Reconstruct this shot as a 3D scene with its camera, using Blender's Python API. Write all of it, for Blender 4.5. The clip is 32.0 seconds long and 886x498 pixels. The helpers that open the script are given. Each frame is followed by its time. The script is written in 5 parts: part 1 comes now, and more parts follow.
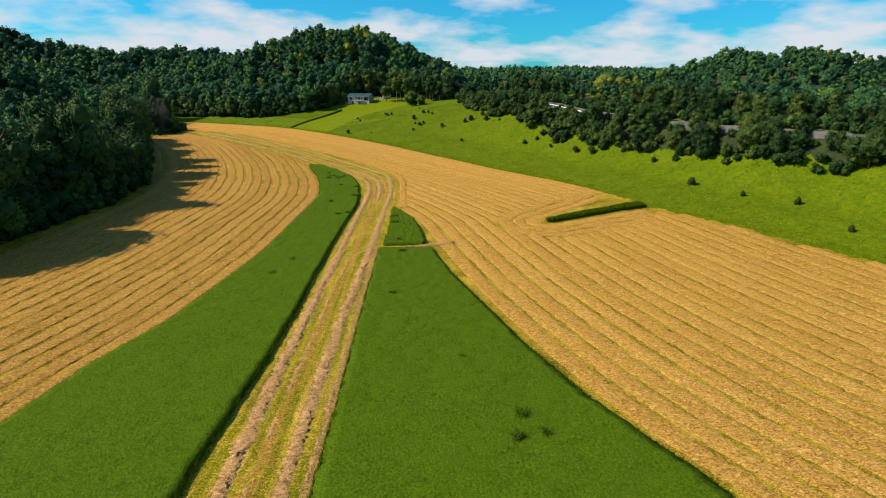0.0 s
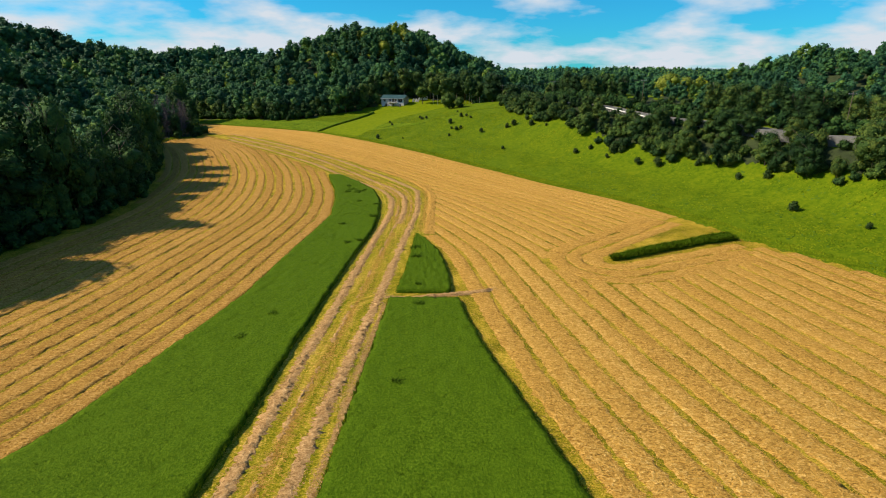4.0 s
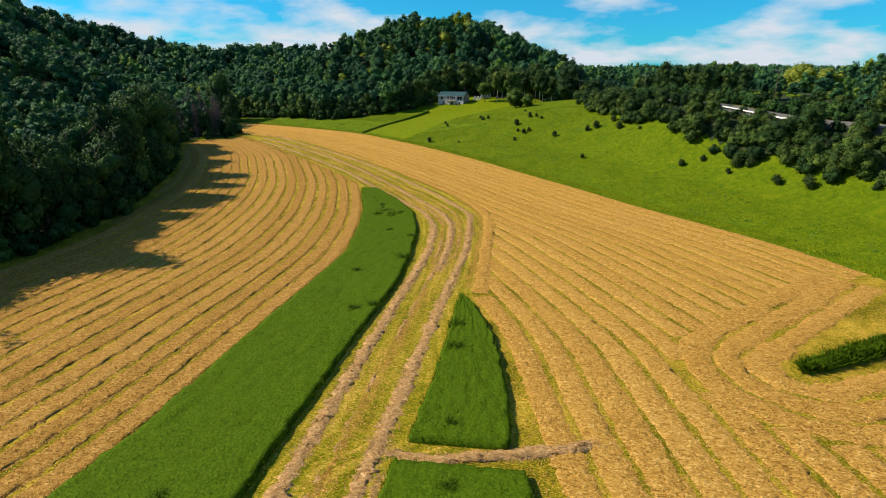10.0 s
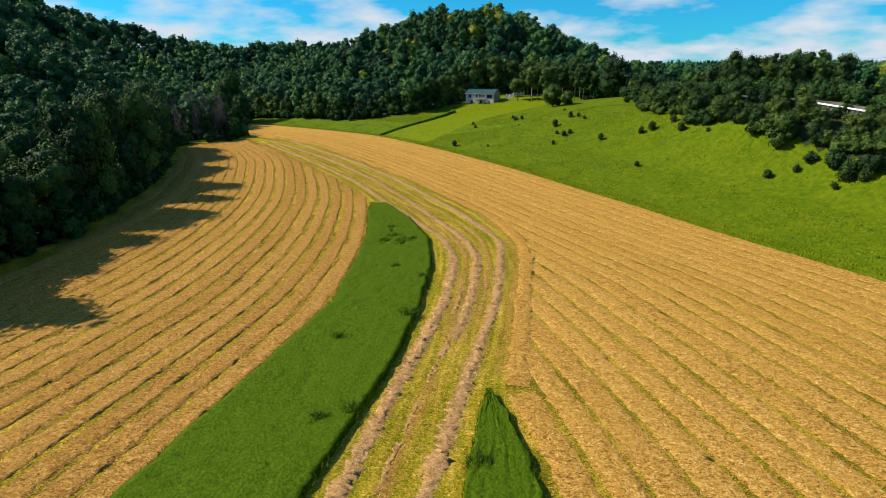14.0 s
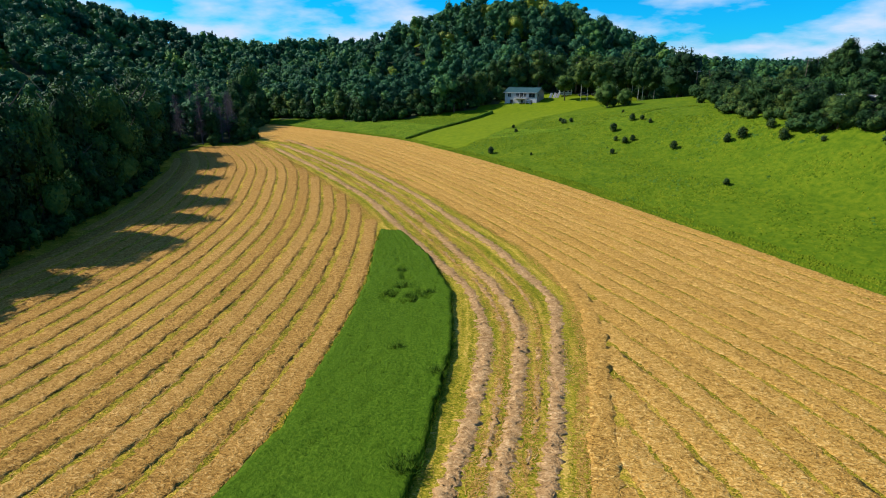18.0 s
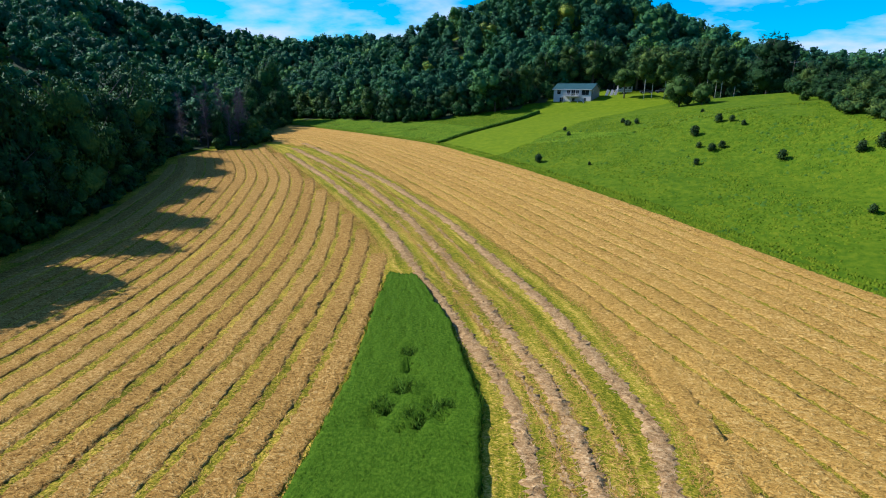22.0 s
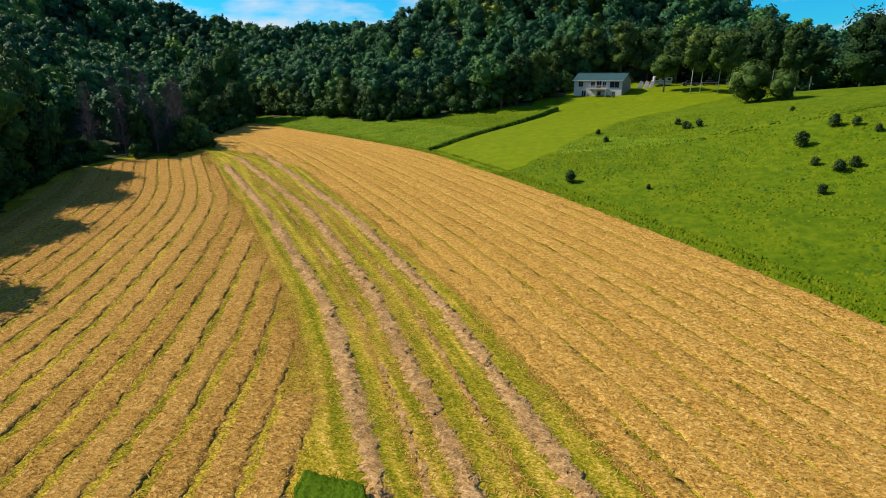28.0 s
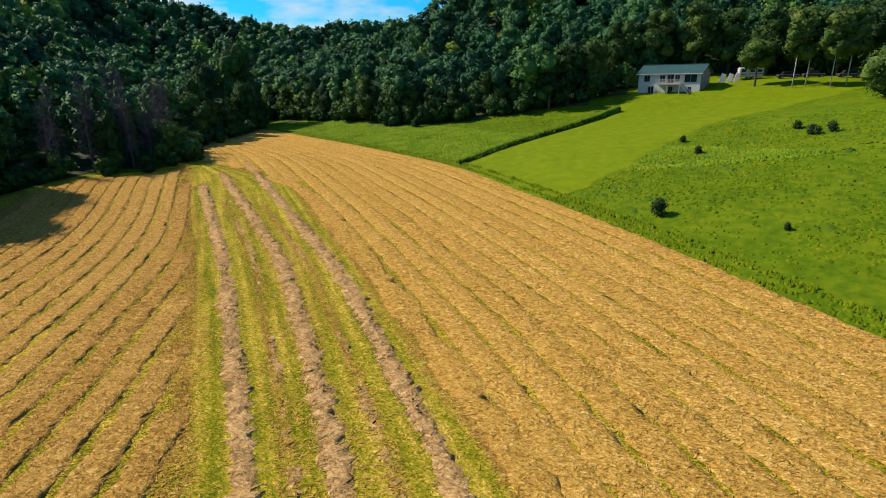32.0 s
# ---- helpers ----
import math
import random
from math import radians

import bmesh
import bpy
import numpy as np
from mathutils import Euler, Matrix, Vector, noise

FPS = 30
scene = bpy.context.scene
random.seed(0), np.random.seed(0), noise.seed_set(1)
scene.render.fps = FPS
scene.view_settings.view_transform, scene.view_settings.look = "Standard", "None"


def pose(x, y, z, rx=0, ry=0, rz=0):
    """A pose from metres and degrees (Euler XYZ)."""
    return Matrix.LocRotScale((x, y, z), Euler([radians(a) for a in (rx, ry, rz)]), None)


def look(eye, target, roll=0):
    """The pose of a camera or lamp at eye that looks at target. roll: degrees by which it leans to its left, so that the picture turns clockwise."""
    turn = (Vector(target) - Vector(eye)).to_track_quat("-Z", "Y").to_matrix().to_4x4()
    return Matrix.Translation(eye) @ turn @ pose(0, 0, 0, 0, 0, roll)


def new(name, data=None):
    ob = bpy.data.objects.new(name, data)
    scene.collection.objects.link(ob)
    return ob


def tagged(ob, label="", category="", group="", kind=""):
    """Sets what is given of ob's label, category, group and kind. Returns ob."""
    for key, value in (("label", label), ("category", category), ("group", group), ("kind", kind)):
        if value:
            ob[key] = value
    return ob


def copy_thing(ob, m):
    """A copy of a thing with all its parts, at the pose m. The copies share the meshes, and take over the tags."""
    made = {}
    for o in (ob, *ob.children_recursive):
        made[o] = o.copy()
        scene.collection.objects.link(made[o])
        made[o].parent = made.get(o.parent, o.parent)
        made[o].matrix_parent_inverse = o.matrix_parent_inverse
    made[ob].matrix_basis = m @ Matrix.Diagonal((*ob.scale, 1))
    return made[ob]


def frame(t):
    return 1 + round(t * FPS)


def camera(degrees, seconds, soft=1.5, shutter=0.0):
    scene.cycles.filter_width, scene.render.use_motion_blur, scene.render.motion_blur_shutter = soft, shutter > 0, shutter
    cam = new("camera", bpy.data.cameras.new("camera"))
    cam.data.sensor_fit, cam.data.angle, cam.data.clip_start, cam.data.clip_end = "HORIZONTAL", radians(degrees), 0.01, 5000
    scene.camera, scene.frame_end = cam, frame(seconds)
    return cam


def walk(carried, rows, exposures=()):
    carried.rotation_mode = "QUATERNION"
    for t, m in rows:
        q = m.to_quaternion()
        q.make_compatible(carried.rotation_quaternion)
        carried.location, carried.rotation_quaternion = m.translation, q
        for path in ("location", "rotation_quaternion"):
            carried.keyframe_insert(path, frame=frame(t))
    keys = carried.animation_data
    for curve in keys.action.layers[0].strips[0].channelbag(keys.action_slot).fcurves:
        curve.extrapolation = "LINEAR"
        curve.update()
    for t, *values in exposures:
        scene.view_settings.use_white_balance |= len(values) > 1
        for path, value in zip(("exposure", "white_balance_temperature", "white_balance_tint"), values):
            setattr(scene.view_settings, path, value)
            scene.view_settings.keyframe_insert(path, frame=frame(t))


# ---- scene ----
cam = camera(79.63, 32.0, soft=1.0)
PATH = [
    (0, (-5.32, -0.13, 33.45), (-5.189, 1.765, 32.829), 0.10),
    (0.5, (-4.87, 3.34, 33.29), (-4.752, 5.236, 32.670), 0.10),
    (1, (-4.43, 6.81, 33.13), (-4.328, 8.705, 32.513), 0.10),
    (1.5, (-4.01, 10.27, 32.98), (-3.925, 12.169, 32.359), 0.10),
    (2, (-3.62, 13.73, 32.83), (-3.549, 15.628, 32.210), 0.11),
    (2.5, (-3.26, 17.18, 32.68), (-3.213, 19.078, 32.067), 0.11),
    (3, (-2.95, 20.62, 32.55), (-2.924, 22.518, 31.932), 0.12),
    (3.5, (-2.70, 24.04, 32.42), (-2.693, 25.946, 31.805), 0.12),
    (5.5, (-2.16, 37.65, 31.84), (-2.250, 39.554, 31.223), 0.15),
    (6, (-2.11, 41.04, 31.63), (-2.223, 42.936, 31.019), 0.16),
    (6.5, (-2.10, 44.41, 31.39), (-2.219, 46.312, 30.777), 0.16),
    (7, (-2.10, 47.78, 31.12), (-2.248, 49.679, 30.505), 0.17),
    (7.5, (-2.14, 51.14, 30.82), (-2.310, 53.033, 30.209), 0.17),
    (8, (-2.21, 54.48, 30.52), (-2.395, 56.374, 29.901), 0.17),
    (8.5, (-2.31, 57.80, 30.20), (-2.509, 59.697, 29.588), 0.16),
    (9, (-2.44, 61.11, 29.89), (-2.655, 62.999, 29.279), 0.15),
    (9.5, (-2.60, 64.39, 29.60), (-2.832, 66.280, 28.982), 0.13),
    (10, (-2.80, 67.66, 29.31), (-3.038, 69.545, 28.698), 0.10),
    (10.5, (-3.02, 70.91, 29.04), (-3.265, 72.801, 28.429), 0.07),
    (11, (-3.28, 74.17, 28.79), (-3.520, 76.054, 28.172), 0.03),
    (11.5, (-3.56, 77.42, 28.54), (-3.808, 79.310, 27.930), -0.01),
    (12, (-3.86, 80.69, 28.32), (-4.126, 82.576, 27.702), -0.05),
    (12.5, (-4.18, 83.98, 28.10), (-4.468, 85.858, 27.488), -0.10),
    (13, (-4.52, 87.29, 27.90), (-4.830, 89.165, 27.288), -0.15),
    (13.5, (-4.89, 90.63, 27.72), (-5.207, 92.502, 27.103), -0.20),
    (14, (-5.27, 94.00, 27.54), (-5.613, 95.871, 26.928), -0.24),
    (14.5, (-5.69, 97.40, 27.37), (-6.042, 99.274, 26.760), -0.28),
    (16.5, (-7.76, 111.38, 26.70), (-8.182, 113.237, 26.088), -0.31),
    (17, (-8.41, 114.97, 26.51), (-8.848, 116.823, 25.900), -0.26),
    (17.5, (-9.12, 118.59, 26.31), (-9.572, 120.442, 25.699), -0.19),
    (18, (-9.87, 122.21, 26.10), (-10.339, 124.060, 25.487), -0.11),
    (18.5, (-10.64, 125.80, 25.88), (-11.121, 127.637, 25.267), -0.04),
    (19, (-11.39, 129.30, 25.66), (-11.893, 131.135, 25.043), 0.00),
    (19.5, (-12.12, 132.69, 25.43), (-12.643, 134.519, 24.819), 0.01),
    (20, (-12.83, 135.97, 25.21), (-13.381, 137.797, 24.596), -0.03),
    (20.5, (-13.53, 139.17, 24.99), (-14.111, 140.986, 24.378), -0.09),
    (21, (-14.23, 142.30, 24.78), (-14.825, 144.110, 24.166), -0.16),
    (21.5, (-14.94, 145.38, 24.57), (-15.537, 147.184, 23.962), -0.24),
    (22, (-15.66, 148.42, 24.38), (-16.266, 150.222, 23.770), -0.32),
    (22.5, (-16.42, 151.44, 24.20), (-17.027, 153.242, 23.590), -0.39),
    (23, (-17.23, 154.45, 24.04), (-17.831, 156.258, 23.425), -0.43),
    (23.5, (-18.08, 157.48, 23.89), (-18.684, 159.286, 23.277), -0.44),
    (24, (-18.98, 160.52, 23.76), (-19.583, 162.326, 23.143), -0.42),
    (24.5, (-19.91, 163.57, 23.64), (-20.518, 165.378, 23.019), -0.39),
    (25, (-20.88, 166.64, 23.53), (-21.483, 168.440, 22.903), -0.34),
    (25.5, (-21.87, 169.71, 23.42), (-22.473, 171.509, 22.792), -0.29),
    (27.5, (-25.91, 182.04, 22.95), (-26.504, 183.845, 22.319), -0.14),
    (28, (-26.90, 185.13, 22.81), (-27.496, 186.935, 22.178), -0.16),
    (28.5, (-27.87, 188.22, 22.66), (-28.466, 190.024, 22.022), -0.21),
    (29, (-28.82, 191.31, 22.49), (-29.421, 193.112, 21.853), -0.28),
    (29.5, (-29.76, 194.40, 22.31), (-30.366, 196.198, 21.672), -0.39),
    (30, (-30.68, 197.49, 22.12), (-31.308, 199.280, 21.481), -0.51),
    (30.5, (-31.59, 200.58, 21.91), (-32.247, 202.358, 21.282), -0.66),
    (31, (-32.49, 203.67, 21.71), (-33.176, 205.437, 21.077), -0.81),
    (31.5, (-33.39, 206.75, 21.50), (-34.095, 208.516, 20.868), -0.98),
    (32, (-34.29, 209.84, 21.28), (-35.017, 211.593, 20.657), -1.14),
]
walk(cam, [(t, look(eye, target, roll)) for t, eye, target, roll in PATH],
     [(0, 0.31, 6500, 10), (17, 0.34, 6200, 9.5), (18, 0.36, 5450, 10.5), (19, 0.38, 5000, 11.5), (21.5, 0.39, 4850, 10.8), (23, 0.37, 5250, 8.8), (25, 0.35, 5850, 7.8), (28, 0.36, 6150, 8.5), (32, 0.38, 6150, 7.5)])

# ---- sky and sun ----
SUN_TURN, SUN_HIGH = radians(271), radians(41)   # bearing clockwise from +y, height
world = bpy.data.worlds.new("sky")
scene.world = world
world.use_nodes = True
wt = world.node_tree
wn = wt.nodes
background = wn["Background"]
sky = wn.new("ShaderNodeTexSky")
sky.sky_type, sky.sun_disc = "NISHITA", False
sky.sun_elevation, sky.sun_rotation = SUN_HIGH, SUN_TURN
sky.air_density, sky.dust_density, sky.ozone_density = 1.0, 0.3, 3.0
coord = wn.new("ShaderNodeTexCoord")
split = wn.new("ShaderNodeSeparateXYZ")
wt.links.new(coord.outputs["Generated"], split.inputs[0])
lift = wn.new("ShaderNodeMath")
lift.operation = "ADD"
lift.inputs[1].default_value = 0.26
wt.links.new(split.outputs["Z"], lift.inputs[0])
flat = wn.new("ShaderNodeVectorMath")
flat.operation = "DIVIDE"
spread = wn.new("ShaderNodeCombineXYZ")
for socket in ("X", "Y", "Z"):
    wt.links.new(lift.outputs[0], spread.inputs[socket])
wt.links.new(coord.outputs["Generated"], flat.inputs[0])
wt.links.new(spread.outputs[0], flat.inputs[1])
cloud = wn.new("ShaderNodeTexNoise")
cloud.inputs["Scale"].default_value, cloud.inputs["Detail"].default_value = 2.1, 9
cloud.inputs["Roughness"].default_value = 0.52
wt.links.new(flat.outputs[0], cloud.inputs["Vector"])
cover = wn.new("ShaderNodeValToRGB")
cover.color_ramp.elements[0].position, cover.color_ramp.elements[1].position = 0.46, 0.66
low_band = wn.new("ShaderNodeMapRange")
for socket, value in (("From Min", 0.02), ("From Max", 0.11), ("To Min", 0.115), ("To Max", -0.02)):
    low_band.inputs[socket].default_value = value
wt.links.new(split.outputs["Z"], low_band.inputs["Value"])
amount = wn.new("ShaderNodeMath")
amount.operation = "ADD"
wt.links.new(cloud.outputs["Fac"], amount.inputs[0])
wt.links.new(low_band.outputs[0], amount.inputs[1])
wt.links.new(amount.outputs[0], cover.inputs[0])
tint = wn.new("ShaderNodeMix")
tint.data_type, tint.blend_type = "RGBA", "MULTIPLY"
tint.inputs["Factor"].default_value = 1.0
tint.inputs["B"].default_value = (0.15, 1.08, 1.52, 1)
wt.links.new(sky.outputs[0], tint.inputs["A"])
over = wn.new("ShaderNodeMix")
over.data_type = "RGBA"
over.inputs["B"].default_value = (7.8, 8.5, 9.3, 1)
wt.links.new(cover.outputs[0], over.inputs["Factor"])
wt.links.new(tint.outputs["Result"], over.inputs["A"])
wt.links.new(over.outputs["Result"], background.inputs[0])
background.inputs[1].default_value = 0.070
sun = new("sun", bpy.data.lights.new("sun", "SUN"))
sun.data.energy, sun.data.angle, sun.data.color = 5.6, radians(0.53), (1.0, 0.85, 0.63)
sun.matrix_world = look(
    (-math.sin(-SUN_TURN) * math.cos(SUN_HIGH) * 400, math.cos(SUN_TURN) * math.cos(SUN_HIGH) * 400, math.sin(SUN_HIGH) * 400), (0, 0, 0))


# ---- materials ----
def node_material(name, stops, scale, detail=8, rough=0.85, bump=0.3, bump_scale=None, stretch=(1, 1, 1), through_light=0.0, gloss=0.25,
                  island=0.0, per_object=0.0, coarse=0.0, coarse_scale=0.05, metal=0.0, coarse_tint=(0.5, 0.5, 0.5), bump_distance=0.1, fibre=0.0,
                  tone=0.0, streak=0.0, drift=0.0, drift_scale=0.3):
    """A surface whose colour runs over stops by a fine noise, shaded by a broad one, with relief."""
    m = bpy.data.materials.new(name)
    m.use_nodes = True
    nt = m.node_tree
    n = nt.nodes
    bsdf = n["Principled BSDF"]
    where = n.new("ShaderNodeNewGeometry")
    mapping = n.new("ShaderNodeMapping")
    mapping.inputs["Scale"].default_value = stretch
    nt.links.new(where.outputs["Position"], mapping.inputs["Vector"])
    fine = n.new("ShaderNodeTexNoise")
    fine.inputs["Scale"].default_value, fine.inputs["Detail"].default_value = scale, detail
    fine.inputs["Roughness"].default_value = 0.65
    nt.links.new(mapping.outputs[0], fine.inputs["Vector"])
    value = fine.outputs["Fac"]
    if fibre:
        strands = []
        for turn, seed in ((0.55, 0.0), (-0.95, 7.3)):
            laid = n.new("ShaderNodeMapping")
            laid.inputs["Rotation"].default_value = (0, 0, turn)
            laid.inputs["Location"].default_value = (seed, seed, 0)
            laid.inputs["Scale"].default_value = (fibre * 0.38, fibre, fibre * 0.7)
            nt.links.new(where.outputs["Position"], laid.inputs["Vector"])
            strand = n.new("ShaderNodeTexNoise")
            strand.inputs["Scale"].default_value, strand.inputs["Detail"].default_value = 1.0, 3
            strand.inputs["Distortion"].default_value = 1.3
            nt.links.new(laid.outputs[0], strand.inputs["Vector"])
            strands.append(strand.outputs["Fac"])
        upper = n.new("ShaderNodeMath")
        upper.operation = "MAXIMUM"
        nt.links.new(strands[0], upper.inputs[0])
        nt.links.new(strands[1], upper.inputs[1])
        blend = n.new("ShaderNodeMath")
        blend.operation = "MULTIPLY_ADD"
        nt.links.new(upper.outputs[0], blend.inputs[0])
        blend.inputs[1].default_value = 1.0
        soft = n.new("ShaderNodeMath")
        soft.operation = "MULTIPLY_ADD"
        soft.inputs[1].default_value, soft.inputs[2].default_value = 0.5, -0.3
        nt.links.new(fine.outputs["Fac"], soft.inputs[0])
        nt.links.new(soft.outputs[0], blend.inputs[2])
        value = blend.outputs[0]

    def added(source, amount):
        """value + (source - 0.5) * amount"""
        less = n.new("ShaderNodeMath")
        less.operation = "MULTIPLY_ADD"
        nt.links.new(source, less.inputs[0])
        less.inputs[1].default_value, less.inputs[2].default_value = amount, -0.5 * amount
        total = n.new("ShaderNodeMath")
        total.operation = "ADD"
        nt.links.new(value, total.inputs[0])
        nt.links.new(less.outputs[0], total.inputs[1])
        return total.outputs[0]

    if island:
        value = added(where.outputs["Random Per Island"], island)
    if per_object:
        info = n.new("ShaderNodeObjectInfo")
        value = added(info.outputs["Random"], per_object)
    if tone:
        own = n.new("ShaderNodeAttribute")
        own.attribute_name = "tone"
        value = added(own.outputs["Fac"], tone)
    if streak:
        laid = n.new("ShaderNodeUVMap")
        drawn = n.new("ShaderNodeMapping")
        drawn.inputs["Scale"].default_value = (1.0, 0.06, 1)
        nt.links.new(laid.outputs[0], drawn.inputs["Vector"])
        lines = n.new("ShaderNodeTexNoise")
        lines.inputs["Scale"].default_value, lines.inputs["Detail"].default_value = 1.1, 4
        nt.links.new(drawn.outputs[0], lines.inputs["Vector"])
        value = added(lines.outputs["Fac"], streak)
    if drift:
        patch = n.new("ShaderNodeTexNoise")
        patch.inputs["Scale"].default_value, patch.inputs["Detail"].default_value = drift_scale, 5
        patch.inputs["Roughness"].default_value, patch.inputs["Distortion"].default_value = 0.6, 0.6
        nt.links.new(where.outputs["Position"], patch.inputs["Vector"])
        value = added(patch.outputs["Fac"], drift)
    ramp = n.new("ShaderNodeValToRGB")
    while len(ramp.color_ramp.elements) < len(stops):
        ramp.color_ramp.elements.new(0.5)
    for e, (p, c) in zip(ramp.color_ramp.elements, stops):
        e.position, e.color = p, (*c, 1)
    nt.links.new(value, ramp.inputs[0])
    colour = ramp.outputs[0]
    if coarse:
        broad = n.new("ShaderNodeTexNoise")
        broad.inputs["Scale"].default_value, broad.inputs["Detail"].default_value = coarse_scale, 3
        nt.links.new(where.outputs["Position"], broad.inputs["Vector"])
        sharp = n.new("ShaderNodeMapRange")
        sharp.inputs["From Min"].default_value, sharp.inputs["From Max"].default_value = 0.35, 0.68
        sharp.inputs["To Max"].default_value = coarse
        nt.links.new(broad.outputs["Fac"], sharp.inputs["Value"])
        mixed = n.new("ShaderNodeMix")
        mixed.data_type = "RGBA"
        nt.links.new(sharp.outputs[0], mixed.inputs["Factor"])
        nt.links.new(colour, mixed.inputs["A"])
        mixed.inputs["B"].default_value = (*coarse_tint, 1)
        colour = mixed.outputs["Result"]
    nt.links.new(colour, bsdf.inputs["Base Color"])
    bsdf.inputs["Roughness"].default_value, bsdf.inputs["Metallic"].default_value = rough, metal
    bsdf.inputs["Specular IOR Level"].default_value = gloss
    if bump:
        relief = n.new("ShaderNodeBump")
        relief.inputs["Strength"].default_value, relief.inputs["Distance"].default_value = bump, bump_distance
        if bump_scale:
            grain = n.new("ShaderNodeTexNoise")
            grain.inputs["Scale"].default_value, grain.inputs["Detail"].default_value = bump_scale, 6
            nt.links.new(mapping.outputs[0], grain.inputs["Vector"])
            nt.links.new(grain.outputs["Fac"], relief.inputs["Height"])
        else:
            nt.links.new(value if fibre else fine.outputs["Fac"], relief.inputs["Height"])
        nt.links.new(relief.outputs[0], bsdf.inputs["Normal"])
    if through_light:
        glow = n.new("ShaderNodeBsdfTranslucent")
        nt.links.new(colour, glow.inputs["Color"])
        both = n.new("ShaderNodeMixShader")
        both.inputs[0].default_value = through_light
        nt.links.new(bsdf.outputs[0], both.inputs[1])
        nt.links.new(glow.outputs[0], both.inputs[2])
        nt.links.new(both.outputs[0], n["Material Output"].inputs["Surface"])
    return m


STRAW = node_material("straw", [(0.34, (0.2065, 0.1056, 0.0184)), (0.44, (0.4543, 0.2461, 0.0459)), (0.54, (0.5525, 0.3135, 0.0653)), (0.68, (0.7744, 0.5024, 0.1581))], 3.0, 8, 0.9, 1.0, gloss=0.05, per_object=0.05, fibre=5.6,
                      coarse=0.3, coarse_scale=0.035, coarse_tint=(0.50, 0.283, 0.054), island=0.12, bump_distance=0.32, drift=0.22, drift_scale=1.3)
OLD_STRAW = node_material("weathered_straw", [(0.34, (0.1431, 0.07, 0.013)), (0.44, (0.3372, 0.177, 0.035)), (0.54, (0.4394, 0.242, 0.053)), (0.68, (0.6335, 0.395, 0.125))], 3.0, 8, 0.9, 1.0, gloss=0.05, per_object=0.08, fibre=5.6,
                          coarse=0.25, coarse_scale=0.05, coarse_tint=(0.38, 0.215, 0.048), island=0.12, bump_distance=0.32, drift=0.22, drift_scale=1.3)
STUBBLE = node_material("stubble", [(0.36, (0.124, 0.1147, 0.0053)), (0.47, (0.2844, 0.2294, 0.0119)), (0.56, (0.4374, 0.3082, 0.0238)), (0.66, (0.6853, 0.4301, 0.0686))], 5.0, 8, 0.85, 1.0, fibre=7.0,
                        drift=0.65, drift_scale=0.14, bump_distance=0.25, gloss=0.04)
LANE = node_material("mown_lane", [(0.34, (0.1164, 0.1274, 0.0048)), (0.46, (0.2669, 0.234, 0.0096)), (0.56, (0.4242, 0.3055, 0.024)), (0.7, (0.739, 0.468, 0.1056))], 5.0, 8, 0.85, 1.0, fibre=7.0,
                     streak=0.6, drift=0.25, drift_scale=0.5, bump_distance=0.25, gloss=0.04)
MEADOW = node_material("meadow", [(0.26, (0.0437, 0.0852, 0.0022)), (0.44, (0.0702, 0.1151, 0.0022)), (0.58, (0.0976, 0.1403, 0.0029)), (0.75, (0.1327, 0.1616, 0.0036))], 0.9, 10, 0.8, 0.3,
                       drift=0.5, drift_scale=0.16, bump_distance=0.3, gloss=0.04)
LAWN = node_material("lawn", [(0.3, (0.0972, 0.1424, 0.0018)), (0.5, (0.1232, 0.1667, 0.0018)), (0.7, (0.1562, 0.192, 0.0027))], 0.6, 8, 0.8, 0.25,
                     drift=0.2, drift_scale=0.3, gloss=0.04)
CROP = node_material("standing_crop", [(0.3, (0.0323, 0.0745, 0.0021)), (0.5, (0.0677, 0.1298, 0.004)), (0.7, (0.125, 0.2027, 0.0089))], 4.0, 8, 0.75, 0.9,
                     island=0.5, coarse=0.4, coarse_scale=0.12, coarse_tint=(0.082, 0.15, 0.005), through_light=0.2, bump_distance=0.2, gloss=0.04)
GRASS = node_material("tall_grass", [(0.22, (0.0518, 0.104, 0.0027)), (0.5, (0.0961, 0.1499, 0.0027)), (0.78, (0.1588, 0.1985, 0.0054))], 0.3, 4, 0.75, 0,
                      island=0.3, drift=0.4, drift_scale=0.16, through_light=0.25, gloss=0.04)
STALK = node_material("grass_stalks", [(0.22, (0.0697, 0.126, 0.0036)), (0.5, (0.123, 0.1806, 0.0045)), (0.78, (0.1968, 0.2352, 0.0081))], 0.3, 4, 0.75, 0,
                      island=0.35, drift=0.4, drift_scale=0.2, through_light=0.3, gloss=0.04)
LEAF = node_material("leaves", [(0.14, (0.0103, 0.0402, 0.0255)), (0.38, (0.0269, 0.0915, 0.0488)), (0.56, (0.0517, 0.1451, 0.0581)), (0.74, (0.0931, 0.2009, 0.0465)), (0.92, (0.1551, 0.2455, 0.0326)), (1.0, (0.2688, 0.3125, 0.0232))], 0.7, 9, 0.6, 0.8, bump_scale=2.2, bump_distance=0.8,
                     island=0.16, tone=0.55, coarse=0.25, coarse_scale=0.02, coarse_tint=(0.060, 0.125, 0.030), through_light=0.16, gloss=0.08)
